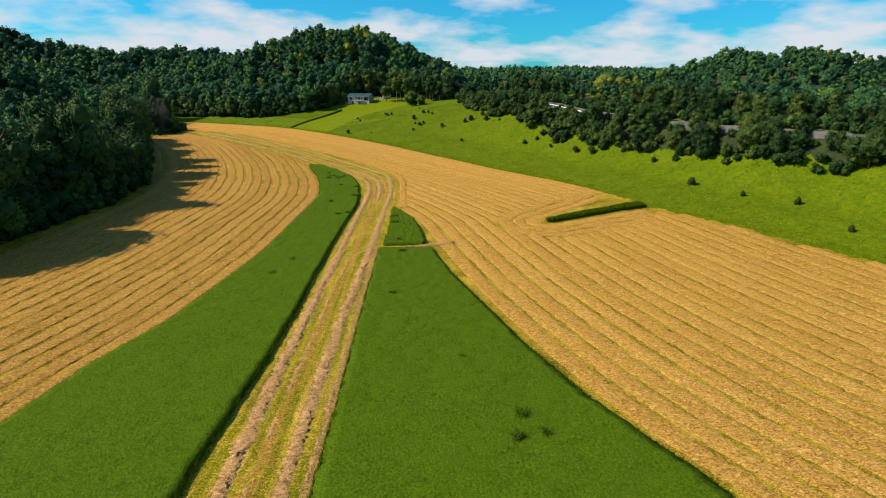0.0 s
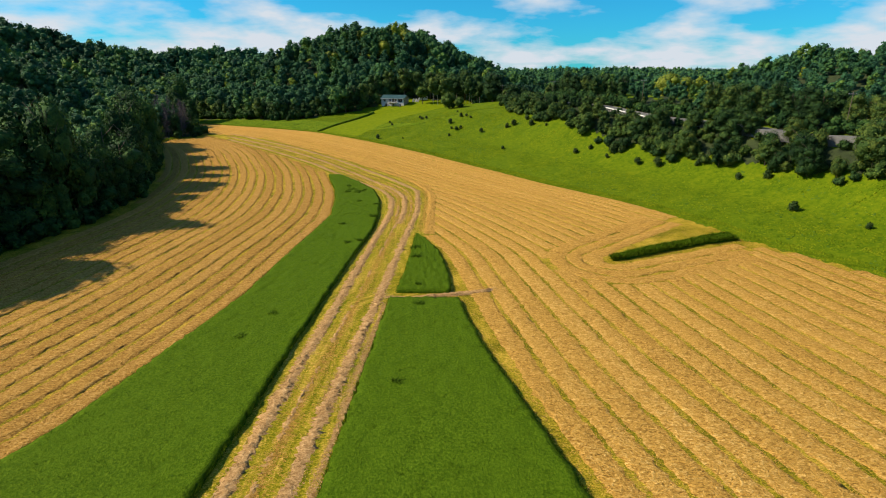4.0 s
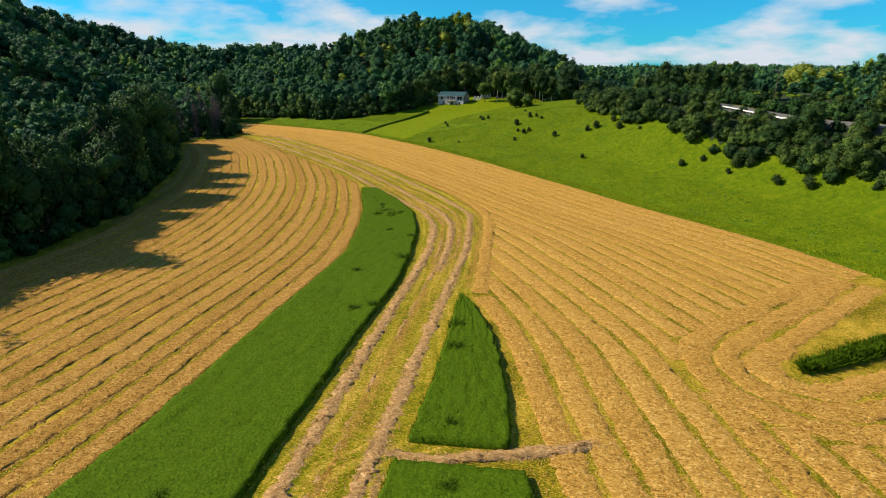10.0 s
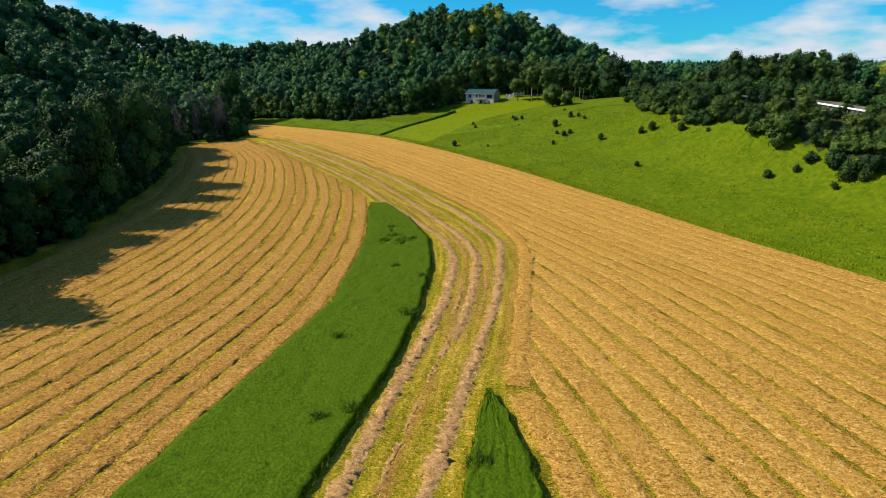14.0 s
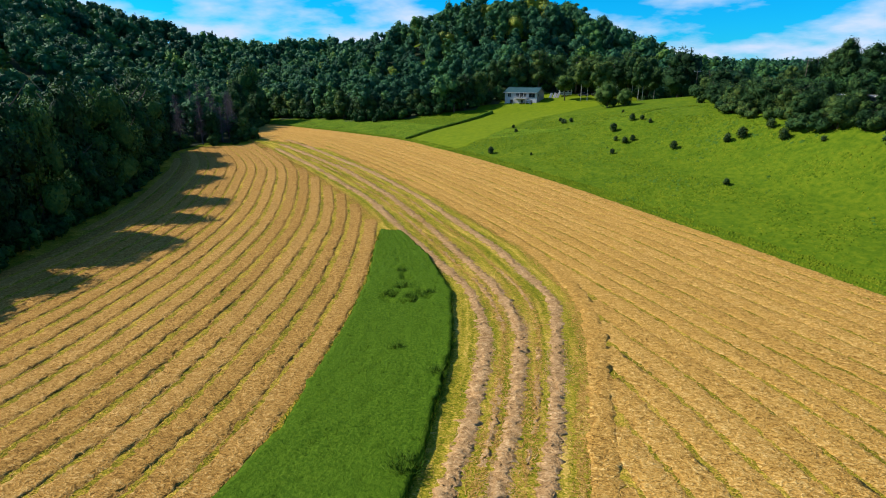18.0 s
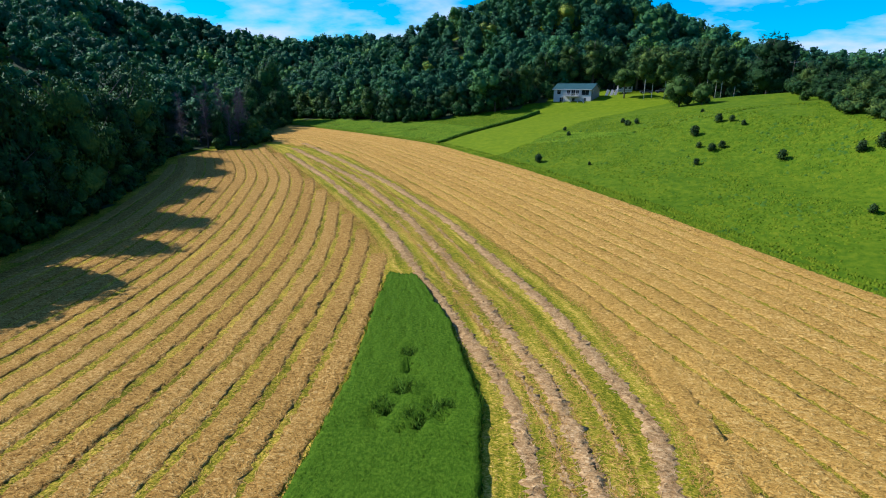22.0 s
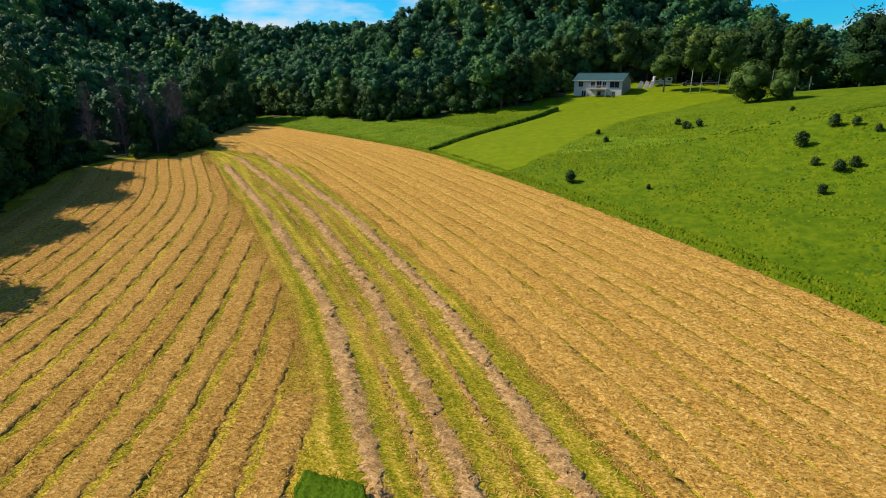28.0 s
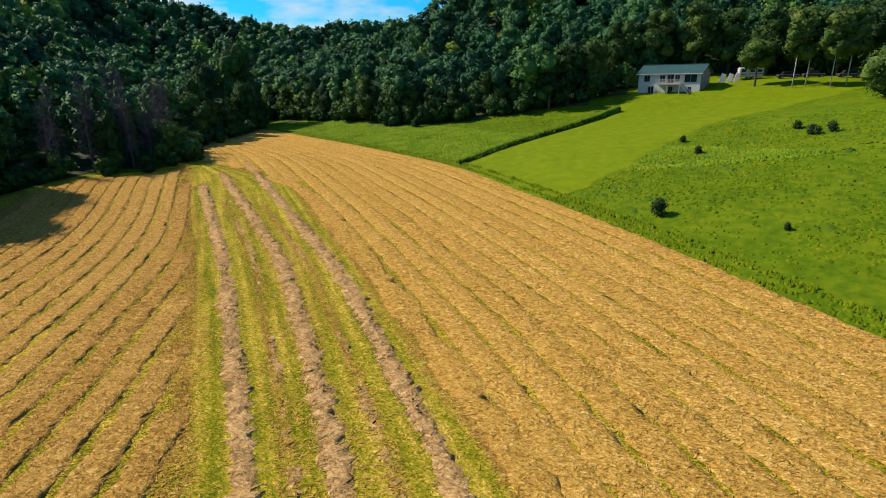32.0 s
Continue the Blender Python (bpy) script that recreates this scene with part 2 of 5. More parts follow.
LEAF_EDGE = node_material("edge_leaves", [(0.16, (0.0101, 0.028, 0.0103)), (0.42, (0.0302, 0.0729, 0.0206)), (0.62, (0.0585, 0.1075, 0.0243)), (0.85, (0.131, 0.1729, 0.0299))], 0.7, 8, 0.6, 0.8, bump_scale=2.2, bump_distance=0.6,
                          island=0.3, per_object=0.42, through_light=0.2, gloss=0.08)
LEAF_DEEP = node_material("deep_green_leaves", [(0.16, (0.0077, 0.0242, 0.009)), (0.45, (0.0264, 0.0704, 0.02)), (0.66, (0.055, 0.1155, 0.024)), (0.88, (0.121, 0.187, 0.03))], 0.7, 8, 0.6, 0.8, bump_scale=2.2, bump_distance=0.6,
                          island=0.3, per_object=0.35, through_light=0.10, gloss=0.06)
LEAF_MID = node_material("sunlit_leaves", [(0.2, (0.022, 0.05, 0.012)), (0.5, (0.055, 0.105, 0.022)), (0.8, (0.13, 0.19, 0.035))], 0.35, 3, 0.6, 0.6, bump_scale=2.0, bump_distance=0.3,
                         island=0.5, through_light=0.25, gloss=0.06)
LEAF_LIGHT = node_material("light_leaves", [(0.2, (0.10, 0.15, 0.012)), (0.5, (0.20, 0.25, 0.02)), (0.8, (0.32, 0.34, 0.03))], 0.5, 2, 0.6, 0,
                           island=0.4, through_light=0.3)
WEED = node_material("weeds", [(0.25, (0.022, 0.055, 0.004)), (0.5, (0.055, 0.115, 0.008)), (0.75, (0.12, 0.20, 0.015))], 1.5, 3, 0.75, 0, island=0.5, through_light=0.2, gloss=0.05)
BANK_GRASS = node_material("bank_grass", [(0.22, (0.095, 0.175, 0.010)), (0.5, (0.150, 0.235, 0.012)), (0.78, (0.22, 0.295, 0.016))], 0.3, 4, 0.75, 0, island=0.3, drift=0.4, drift_scale=0.2, through_light=0.3, gloss=0.04)
LEAFY_WEED = node_material("leafy_weeds", [(0.22, (0.0475, 0.1064, 0.0108)), (0.5, (0.076, 0.1472, 0.0144)), (0.78, (0.1187, 0.1852, 0.0162))], 0.5, 4, 0.75, 0, island=0.3, through_light=0.3, gloss=0.05)
NEEDLE = node_material("needles", [(0.2, (0.014, 0.032, 0.007)), (0.55, (0.036, 0.075, 0.013)), (0.85, (0.10, 0.15, 0.022))], 0.6, 2, 0.7, 0, island=0.4, through_light=0.3)
BARK = node_material("bark", [(0.3, (0.06, 0.045, 0.032)), (0.6, (0.14, 0.11, 0.085))], 6, 6, 0.9, 0.6, stretch=(1, 1, 0.2))
PALE_BARK = node_material("pale_bark", [(0.3, (0.28, 0.26, 0.23)), (0.6, (0.55, 0.52, 0.47))], 3, 6, 0.85, 0.3, stretch=(1, 1, 3))
DEAD_WOOD = node_material("dead_twigs", [(0.3, (0.0595, 0.0504, 0.0544)), (0.7, (0.119, 0.1015, 0.1054))], 1.5, 4, 0.9, 0, island=0.4)
# Near-black green litter: the shade beneath the crowns is part of the colour.
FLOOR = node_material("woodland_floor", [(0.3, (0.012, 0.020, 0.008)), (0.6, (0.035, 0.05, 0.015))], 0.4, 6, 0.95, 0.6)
WHITE = node_material("white_siding", [(0.3, (0.4042, 0.3995, 0.3995)), (0.7, (0.4988, 0.493, 0.4845))], 1.2, 6, 0.6, 0.15, bump_scale=20)
GREEN_ROOF = node_material("green_metal_roof", [(0.3, (0.035, 0.085, 0.09)), (0.7, (0.055, 0.115, 0.12))], 0.8, 4, 0.45, 0.05, metal=0.2)
# White siding darkened to tan, with the gable end's shade in its colour.
SHADED_SIDING = node_material("shaded_siding", [(0.3, (0.26, 0.235, 0.215)), (0.7, (0.34, 0.31, 0.285))], 1.2, 6, 0.7, 0.15, bump_scale=20)
PALE_WOOD = node_material("weathered_wood", [(0.3, (0.30, 0.28, 0.26)), (0.7, (0.48, 0.46, 0.43))], 3, 6, 0.8, 0.2, stretch=(1, 6, 6))
DARK_TRIM = node_material("dark_trim", [(0.4, (0.035, 0.035, 0.038)), (0.6, (0.06, 0.06, 0.065))], 4, 3, 0.6, 0)
CONCRETE = node_material("concrete", [(0.3, (0.34, 0.33, 0.31)), (0.7, (0.5, 0.49, 0.46))], 1, 6, 0.85, 0.2)
ASPHALT = node_material("asphalt", [(0.3, (0.10, 0.10, 0.10)), (0.7, (0.17, 0.168, 0.16))], 0.8, 8, 0.9, 0.2)
STEEL = node_material("galvanised_steel", [(0.3, (0.40, 0.41, 0.42)), (0.7, (0.55, 0.55, 0.55))], 1, 4, 0.5, 0, metal=0.4)
DARK_PAINT = node_material("dark_paint", [(0.3, (0.03, 0.035, 0.05)), (0.7, (0.06, 0.065, 0.08))], 1, 3, 0.35, 0)
PINK_PANEL = node_material("pale_panel", [(0.3, (0.62, 0.50, 0.46)), (0.7, (0.74, 0.64, 0.60))], 1.5, 4, 0.7, 0)
RUBBER = node_material("rubber", [(0.3, (0.02, 0.02, 0.02)), (0.7, (0.035, 0.035, 0.035))], 3, 3, 0.8, 0)
GLASS = node_material("window_glass", [(0.3, (0.015, 0.018, 0.022)), (0.7, (0.03, 0.034, 0.04))], 0.4, 2, 0.06, 0)

# ---- plan of the valley: edges given as x against y ----
EDGE_Y = [-60, 34, 60, 87, 103, 116, 128, 135, 147, 168, 189, 212, 243, 267, 295, 317, 342, 400, 480]
EDGE_X = [150, 108, 97, 84, 76, 71, 64, 60, 57, 47, 33, 17, -10, -35, -67, -103, -147, -230, -330]
WOOD_Y = [-60, 40, 112, 135, 155, 170, 201, 226, 262, 272, 279, 288, 300, 332, 345, 400, 480]
WOOD_X = [-110, -100, -90, -88, -88, -91, -102, -112, -134, -134, -122, -122, -132, -146, -152, -240, -350]
RISE = 6.5


def smooth(a, b, v):
    s = np.clip((v - a) / (b - a), 0, 1)
    return s * s * (3 - 2 * s)


def edge_x(y):
    return np.interp(y, EDGE_Y, EDGE_X)


def wood_x(y):
    return np.interp(y, WOOD_Y, WOOD_X)


def off_edge(x, y):
    """Metres beyond the hay field's meadow edge, positive uphill."""
    slope = (edge_x(y + 6) - edge_x(y - 6)) / 12
    return (x - edge_x(y)) / np.sqrt(1 + slope * slope)


def height(x, y):
    """The lie of the land: a flat valley floor, the meadow's slope, the wooded hills."""
    x, y = np.asarray(x, float), np.asarray(y, float)
    z = RISE * smooth(190, 310, y)
    d = np.maximum(off_edge(x, y), 0)
    s = y - 0.9 * x
    z = z + (0.165 - 0.035 * smooth(310, 370, s)) * np.minimum(d, 90) * smooth(-2, 14, d + 4)
    z = z + (11.0 - 7.0 * smooth(190, 260, s) - 4.0 * smooth(270, 350, s)) * smooth(20, 46, d)
    z = z - (17 * smooth(64, 112, d)) * (1 - smooth(300, 360, s))
    w = np.maximum(wood_x(y) - x, 0)
    z = z + 40 * smooth(6, 150, w) + 6 * np.sin(x * 0.021 + 1) * np.sin(y * 0.017) * smooth(40, 160, w)
    side = np.where(x > -48, 68.0, 92.0)
    deep = np.where(y < 440, 42.0, 160.0)
    z = z + 36 * np.exp(-np.abs((x + 48) / side) ** 2.5 - ((y - 440) / deep) ** 2)
    z = z + 25 * np.exp(-((x - 220) / 62) ** 2 - ((y - 312) / 85) ** 2)
    across = -0.5 * x + 0.87 * y - 640
    z = z + (27 + 28 * smooth(270, 400, -x)) * np.exp(-(across / 95) ** 2) * smooth(110, 230, -x)
    far = np.sqrt((x + 40) ** 2 + (y - 150) ** 2)
    z = z + smooth(420, 900, far) * (4 + 6 * np.sin(x * 0.006 + 0.5) + 5 * np.sin(y * 0.007 + x * 0.003))
    return z


# ---- helpers for meshes ----
def ground_z(x, y):
    return float(height(x, y))


def mesh_of(name, verts, faces, material, flat=True):
    me = bpy.data.meshes.new(name)
    me.from_pydata([tuple(v) for v in verts], [], faces)
    me.materials.append(material)
    if not flat:
        me.polygons.foreach_set("use_smooth", [True] * len(me.polygons))
    me.update()
    return me


def mesh_from_arrays(name, verts, faces, material, smooth_shade=False):
    """verts (n, 3) and faces (m, k) as arrays."""
    me = bpy.data.meshes.new(name)
    n, m, k = len(verts), len(faces), faces.shape[1]
    me.vertices.add(n)
    me.vertices.foreach_set("co", np.ascontiguousarray(verts, dtype=np.float32).ravel())
    me.loops.add(m * k)
    me.loops.foreach_set("vertex_index", np.ascontiguousarray(faces, dtype=np.int32).ravel())
    me.polygons.add(m)
    me.polygons.foreach_set("loop_start", np.arange(0, m * k, k, dtype=np.int32))
    me.polygons.foreach_set("use_smooth", np.full(m, smooth_shade))
    me.materials.append(material)
    me.update(calc_edges=True)
    return me


def part(name, bm, material, parent, label=""):
    """Links a bmesh or a mesh as one object under parent."""
    if isinstance(bm, bmesh.types.BMesh):
        me = bpy.data.meshes.new(name)
        bm.to_mesh(me)
        bm.free()
        me.materials.append(material)
    else:
        me = bm
    ob = new(name, me)
    ob.parent = parent
    return tagged(ob, label)


def box_mesh(size, at=(0, 0, 0), bevel=0.0, turn=None):
    bm = bmesh.new()
    bmesh.ops.create_cube(bm, size=1)
    bmesh.ops.scale(bm, vec=size, verts=bm.verts)
    if bevel:
        bmesh.ops.bevel(bm, geom=bm.edges[:], offset=bevel, segments=1, affect="EDGES")
    if turn is not None:
        bmesh.ops.transform(bm, matrix=turn, verts=bm.verts)
    bmesh.ops.translate(bm, vec=at, verts=bm.verts)
    return bm


def tube(points, radii, sides=7):
    """A closed tapered tube along points: verts, faces."""
    verts, faces = [], []
    pts = [Vector(p) for p in points]
    for i, p in enumerate(pts):
        way = (pts[min(i + 1, len(pts) - 1)] - pts[max(i - 1, 0)]).normalized()
        a = way.orthogonal().normalized()
        b = way.cross(a)
        for k in range(sides):
            w = 2 * math.pi * k / sides
            verts.append(p + (a * math.cos(w) + b * math.sin(w)) * radii[i])
    for i in range(len(pts) - 1):
        for k in range(sides):
            j = (k + 1) % sides
            faces.append((i * sides + k, i * sides + j, (i + 1) * sides + j, (i + 1) * sides + k))
    faces.append(tuple(range(sides))[::-1])
    faces.append(tuple(range((len(pts) - 1) * sides, len(pts) * sides)))
    return verts, faces


def joined(pieces):
    verts, faces = [], []
    for v, f in pieces:
        o = len(verts)
        verts += list(v)
        faces += [tuple(i + o for i in face) for face in f]
    return verts, faces


# ---- ground ----
def graded(low, high, step, reach):
    """Even steps from low to high, then ever wider ones out to reach on both sides."""
    inner = list(np.arange(low, high + 0.1, step))
    left, right, s = [], [], step
    a, b = inner[0], inner[-1]
    while a > -reach or b < reach:
        s *= 1.35
        a, b = a - s, b + s
        left.append(a)
        right.append(b)
    return np.array(left[::-1] + inner + right)


def sheet(name, xs, ys, material, lift=0.0, keep=None, smooth_shade=True):
    gx, gy = np.meshgrid(xs, ys)
    gz = height(gx, gy) + lift
    nx, ny = len(xs), len(ys)
    i, j = np.meshgrid(np.arange(nx - 1), np.arange(ny - 1))
    a = (j * nx + i).ravel()
    faces = np.stack([a, a + 1, a + nx + 1, a + nx], 1)
    verts = np.stack([gx.ravel(), gy.ravel(), gz.ravel()], 1)
    if keep is not None:
        c = verts[faces].mean(1)
        faces = faces[keep(c[:, 0], c[:, 1])]
        used, back = np.unique(faces, return_inverse=True)
        verts, faces = verts[used], back.reshape(faces.shape)
    return mesh_from_arrays(name, verts, faces, material, smooth_shade)


ground = new("ground", sheet("ground", graded(-330, 330, 3.5, 3500), graded(-60, 620, 3.5, 3500), MEADOW))
tagged(ground, "rolling green meadow ground of a wooded valley", "ground", kind="structure")


BACK_X = [-170, -139, -113, -99, -91, -83, -79, -66, -52, -44, -36, -10, 8, 20, 40, 60]
BACK_Y = [366, 353, 344, 337, 333, 334, 339, 342, 348, 362, 370, 372, 362, 350, 345, 340]


def clearing(x, y):
    """True where no woodland stands."""
    x, y = np.asarray(x, float), np.asarray(y, float)
    open_field = (x > wood_x(y) - 1.5) & (x < edge_x(y)) & (y < 352)
    back = np.interp(x, BACK_X, BACK_Y)
    meadow = (x >= edge_x(y)) & (y < back) & (x < road_x(y) + 6)
    return open_field | meadow


ROAD_Y = [-80, 60, 130, 196, 224, 254, 288, 312, 345, 420, 520]
ROAD_X = [200, 150, 111, 82.5, 66, 50.5, 43.5, 43, 55, 110, 200]


def road_x(y):
    return np.interp(y, ROAD_Y, ROAD_X)


# the mown hay field: stubble under its swaths, from the wood's edge to the meadow
def field_mesh():
    ys = np.arange(-50, 350.1, 1.0)
    u = np.linspace(0, 1, 101)
    verts = []
    rng = np.random.default_rng(5)
    wobble = rng.normal(0, 0.35, len(ys))
    for k, y in enumerate(ys):
        a, b = wood_x(y) + 1.0, edge_x(y) + wobble[k]
        x = a + (b - a) * u
        verts.append(np.stack([x, np.full_like(x, y), height(x, y) + 0.04], 1))
    verts = np.concatenate(verts)
    n = len(u)
    i, j = np.meshgrid(np.arange(n - 1), np.arange(len(ys) - 1))
    a = (j * n + i).ravel()
    return mesh_from_arrays("hay_field", verts, np.stack([a, a + 1, a + n + 1, a + n], 1), STUBBLE, True)


field = tagged(new("hay_field", field_mesh()), "mown hay field of yellow-green stubble along the valley floor", "field", kind="structure")

LAWN_Y = [279, 283, 290, 297, 302, 317, 330, 352, 366]
LAWN_LOW = [-50, -55, -62, -67, -64, -55, -47, -44, -42]
LAWN_HIGH = [-47, -42, -37.5, -35, -33, -25, -10, 15, 15]


def lawn_mesh():
    ys = np.arange(279, 366, 0.6)
    u = np.linspace(0, 1, 70)
    rows = []
    for y in ys:
        a, b = np.interp(y, LAWN_Y, LAWN_LOW), np.interp(y, LAWN_Y, LAWN_HIGH) + 0.5 * math.sin(y * 0.7) + 0.3 * math.sin(y * 1.9)
        x = a + (b - a) * u
        rows.append(np.stack([x, np.full_like(x, y), height(x, y) + 0.13 - 0.2 * np.maximum(smooth(0.05, 0.0, u), smooth(0.95, 1.0, u))], 1))
    i, j = np.meshgrid(np.arange(len(u) - 1), np.arange(len(ys) - 1))
    a = (j * len(u) + i).ravel()
    return mesh_from_arrays("lawn", np.concatenate(rows), np.stack([a, a + 1, a + len(u) + 1, a + len(u)], 1), LAWN, True)


lawn = new("lawn", lawn_mesh())
tagged(lawn, "bright mown lawn on the slope below the house", "lawn", kind="structure")

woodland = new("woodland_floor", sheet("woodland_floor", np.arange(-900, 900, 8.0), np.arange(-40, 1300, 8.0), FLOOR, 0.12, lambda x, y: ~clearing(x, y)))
tagged(woodland, "leaf litter floor under the woods, its shade put into a dark colour", "ground", kind="structure")


# the road above the meadow, with its shoulder
def ribbon(name, ys, half, lift, material):
    verts, faces = [], []
    for k, y in enumerate(ys):
        slope = (float(road_x(y + 3)) - float(road_x(y - 3))) / 6
        nx, ny = 1 / math.hypot(1, slope), -slope / math.hypot(1, slope)
        x = float(road_x(y))
        z = max(ground_z(x + s * nx * half, y + s * ny * half) for s in (-1, 0, 1)) + lift
        verts += [(x - nx * half, y - ny * half, z), (x + nx * half, y + ny * half, z), (x + nx * half, y + ny * half, z - 2.5), (x - nx * half, y - ny * half, z - 2.5)]
        if k:
            a, b = 4 * (k - 1), 4 * k
            faces += [(a, a + 1, b + 1, b), (a + 1, a + 2, b + 2, b + 1), (a + 3, a, b, b + 3)]
    return mesh_of(name, verts, faces, material)


ROAD_STEPS = list(np.arange(40, 345, 4.0))
tagged(new("road", ribbon("road", ROAD_STEPS, 2.9, 0.15, ASPHALT)), "grey asphalt road running along the wooded slope", "road", kind="structure")


# ---- hay swaths ----
ROW_Y = [-60, 0, 34, 46, 60, 79, 103, 110, 126, 133, 144, 161, 189, 212, 243, 267, 295, 317, 342]
ROW_X = [62, 38, 21, 14.8, 10, 4.8, 0, -1.2, -4.2, -7.2, -11.8, -19.5, -36, -52, -79, -104, -136, -172, -214]
STRIP_Y = [-50, 0, 35, 47, 58, 70.5, 86, 102, 120, 140, 153, 170, 183, 196, 206.6]
STRIP_L = [-80, -62, -50, -46, -43.8, -39.2, -36.4, -33.6, -32.6, -31.2, -30.5, -33, -35.6, -39.6, -42.5]
STRIP_R = [-28, -26.5, -25.1, -24.2, -23, -22.3, -21.8, -21.2, -20.2, -18.9, -19.2, -21, -24.3, -31, -38.7]
LEFT_Y = STRIP_Y + [222, 251, 258, 273, 300]
LEFT_X = STRIP_L + [-49, -64, -71, -86, -112]
BLOCK_Y = [-40, 15, 36, 48, 60, 71, 79, 87.6, 102]
BLOCK_L = [-16, -14.5, -13.7, -13.1, -12.7, -12.3, -12, -11.6, -11.0]
BLOCK_R = [58, 28, 19.8, 13.8, 9.5, 6.5, 4.3, 1.9, -0.8]
TRI_Y = [104.6, 107, 114, 125, 133, 136.2]
TRI_L = [-10.3, -10.1, -9.6, -9.2, -9.2, -9.0]
TRI_R = [-1.9, -1.9, -2.4, -4.2, -7.0, -8.6]
LANE_1 = [(-22, 20), (-21.2, 50), (-20.1, 75), (-18.8, 101), (-17.4, 135), (-16.5, 156), (-17.8, 173), (-22.1, 185), (-40.1, 210), (-52, 226), (-75, 249), (-103, 274)]
LANE_2 = [(-13.6, 146), (-13.2, 158), (-14.3, 175), (-19.1, 187), (-34, 210), (-48, 228.5), (-68, 250), (-105.6, 281)]
LANE_3 = [(-17, 20), (-16, 50), (-14.7, 75), (-12.8, 104.6), (-11.2, 137), (-9.9, 158.9), (-11.2, 184), (-21.5, 203), (-42, 230), (-62, 250.5), (-108, 289.9)]
WEDGE_X = [28.2, 29.5, 34, 39.7, 47, 52, 60]
WEDGE_LOW = [120.6, 120.8, 123, 126, 129.6, 132, 134.6]
WEDGE_HIGH = [121.4, 122.6, 125.4, 128.8, 132.4, 135.4, 139]


def lane_right(y):
    """Where the lane's stubble meets the hay on its right."""
    return np.interp(y, [100, 104, 107, 114, 125, 136, 158, 176, 186, 203, 230, 250, 278, 291, 350], [-0.5, -0.5, -1.2, -2, -3.8, -7.4, -7.4, -7.6, -9, -16.5, -38, -58, -88, -124, -190])


def lane_left(y):
    return np.interp(y, [206, 212, 226, 249, 274, 300], [-42.5, -45, -56, -79, -106, -134])


swath_rng = np.random.default_rng(11)


FLAT_MOUND = ((-0.5, -0.1), (-0.43, 0.42), (-0.30, 0.78), (-0.10, 1.0), (0.10, 0.98), (0.28, 0.80), (0.43, 0.45), (0.5, -0.1))
RIDGED = ((-0.5, -0.1), (-0.45, 0.55), (-0.36, 1.30), (-0.22, 1.10), (-0.02, 0.75), (0.20, 0.55), (0.40, 0.28), (0.5, -0.1))
ROPE = ((-0.5, -0.15), (-0.40, 0.30), (-0.25, 0.75), (-0.08, 1.0), (0.10, 0.95), (0.26, 0.65), (0.40, 0.25), (0.5, -0.15))


def swath(name, line, width, tall, label, group, ragged=0.18, material=STRAW, slant=False, step=0.5, profile=FLAT_MOUND, broken=0.0, wisps=8.0, wisp_wide=0.06):
    """A raked mound of hay along a line of (x, y): lumpy, with frayed edges, and loose wisps lying over it."""
    line = np.array(line, float)
    legs = np.hypot(*np.diff(line, axis=0).T)
    along = np.concatenate([[0], np.cumsum(legs)])
    if along[-1] < 4:
        return None
    s = np.arange(0, along[-1], step)
    x, y = np.interp(s, along, line[:, 0]), np.interp(s, along, line[:, 1])
    dx, dy = np.gradient(x), np.gradient(y)
    size = np.hypot(dx, dy) + 1e-9
    nx, ny = -dy / size, dx / size
    n = len(s)

    def lumps(k):
        raw = swath_rng.normal(0, 1, n + 2 * k)
        return np.convolve(raw, np.ones(k) / math.sqrt(k), "same")[k:-k]

    sway = 0.03 * lumps(9) + 0.03 * lumps(31)
    full = np.clip(1 + broken * lumps(int(5 / step)) + 0.5 * broken * lumps(int(1.5 / step)), -0.25, 1.5)
    fat = 1 + (0.025 if slant else 0.12) * lumps(7) + (0.25 * broken * lumps(int(3 / step)) if not slant else 0)
    if slant:
        fat = fat * np.abs(dy / size)
    wide = (width(y) if callable(width) else np.full(n, width)) * fat
    rows = []
    for a, h in profile:
        o = a * wide + sway + swath_rng.normal(0, ragged * (0.35 + abs(a)), n)
        z = h * tall * full * (1 + 0.15 * lumps(4) + swath_rng.normal(0, 0.24, n)) * np.clip(np.minimum(s, s[-1] - s) / 1.5, 0.15, 1)
        px, py = x + nx * o, y + ny * o
        rows.append(np.stack([px, py, height(px, py) + 0.05 + z], 1))
    k = len(profile)
    verts = np.stack(rows, 1).reshape(-1, 3)
    i, j = np.meshgrid(np.arange(k - 1), np.arange(n - 1))
    a = (j * k + i).ravel()
    ob = tagged(new(name, mesh_from_arrays(name, verts, np.stack([a, a + k, a + k + 1, a + 1], 1), material, True)), label, "hay swath", group)
    count = int(along[-1] * float(np.mean(wide)) * wisps)
    at = swath_rng.integers(0, n, count)
    side = swath_rng.uniform(-0.62, 0.62, count)
    lift = np.interp(side, [p[0] for p in profile], [p[1] for p in profile]).clip(0, 2) * tall * np.clip(full[at], 0, 1.5)
    o = side * wide[at] + sway[at]
    wx, wy = x[at] + nx[at] * o + swath_rng.normal(0, 0.2, count), y[at] + ny[at] * o + swath_rng.normal(0, 0.2, count)
    loose = new("straw_litter", wisp_mesh("straw_litter", wx, wy, 0.05 + lift, 0.42, wisp_wide, material, swath_rng))
    loose.parent = ob
    tagged(loose, kind="stuff")
    return ob


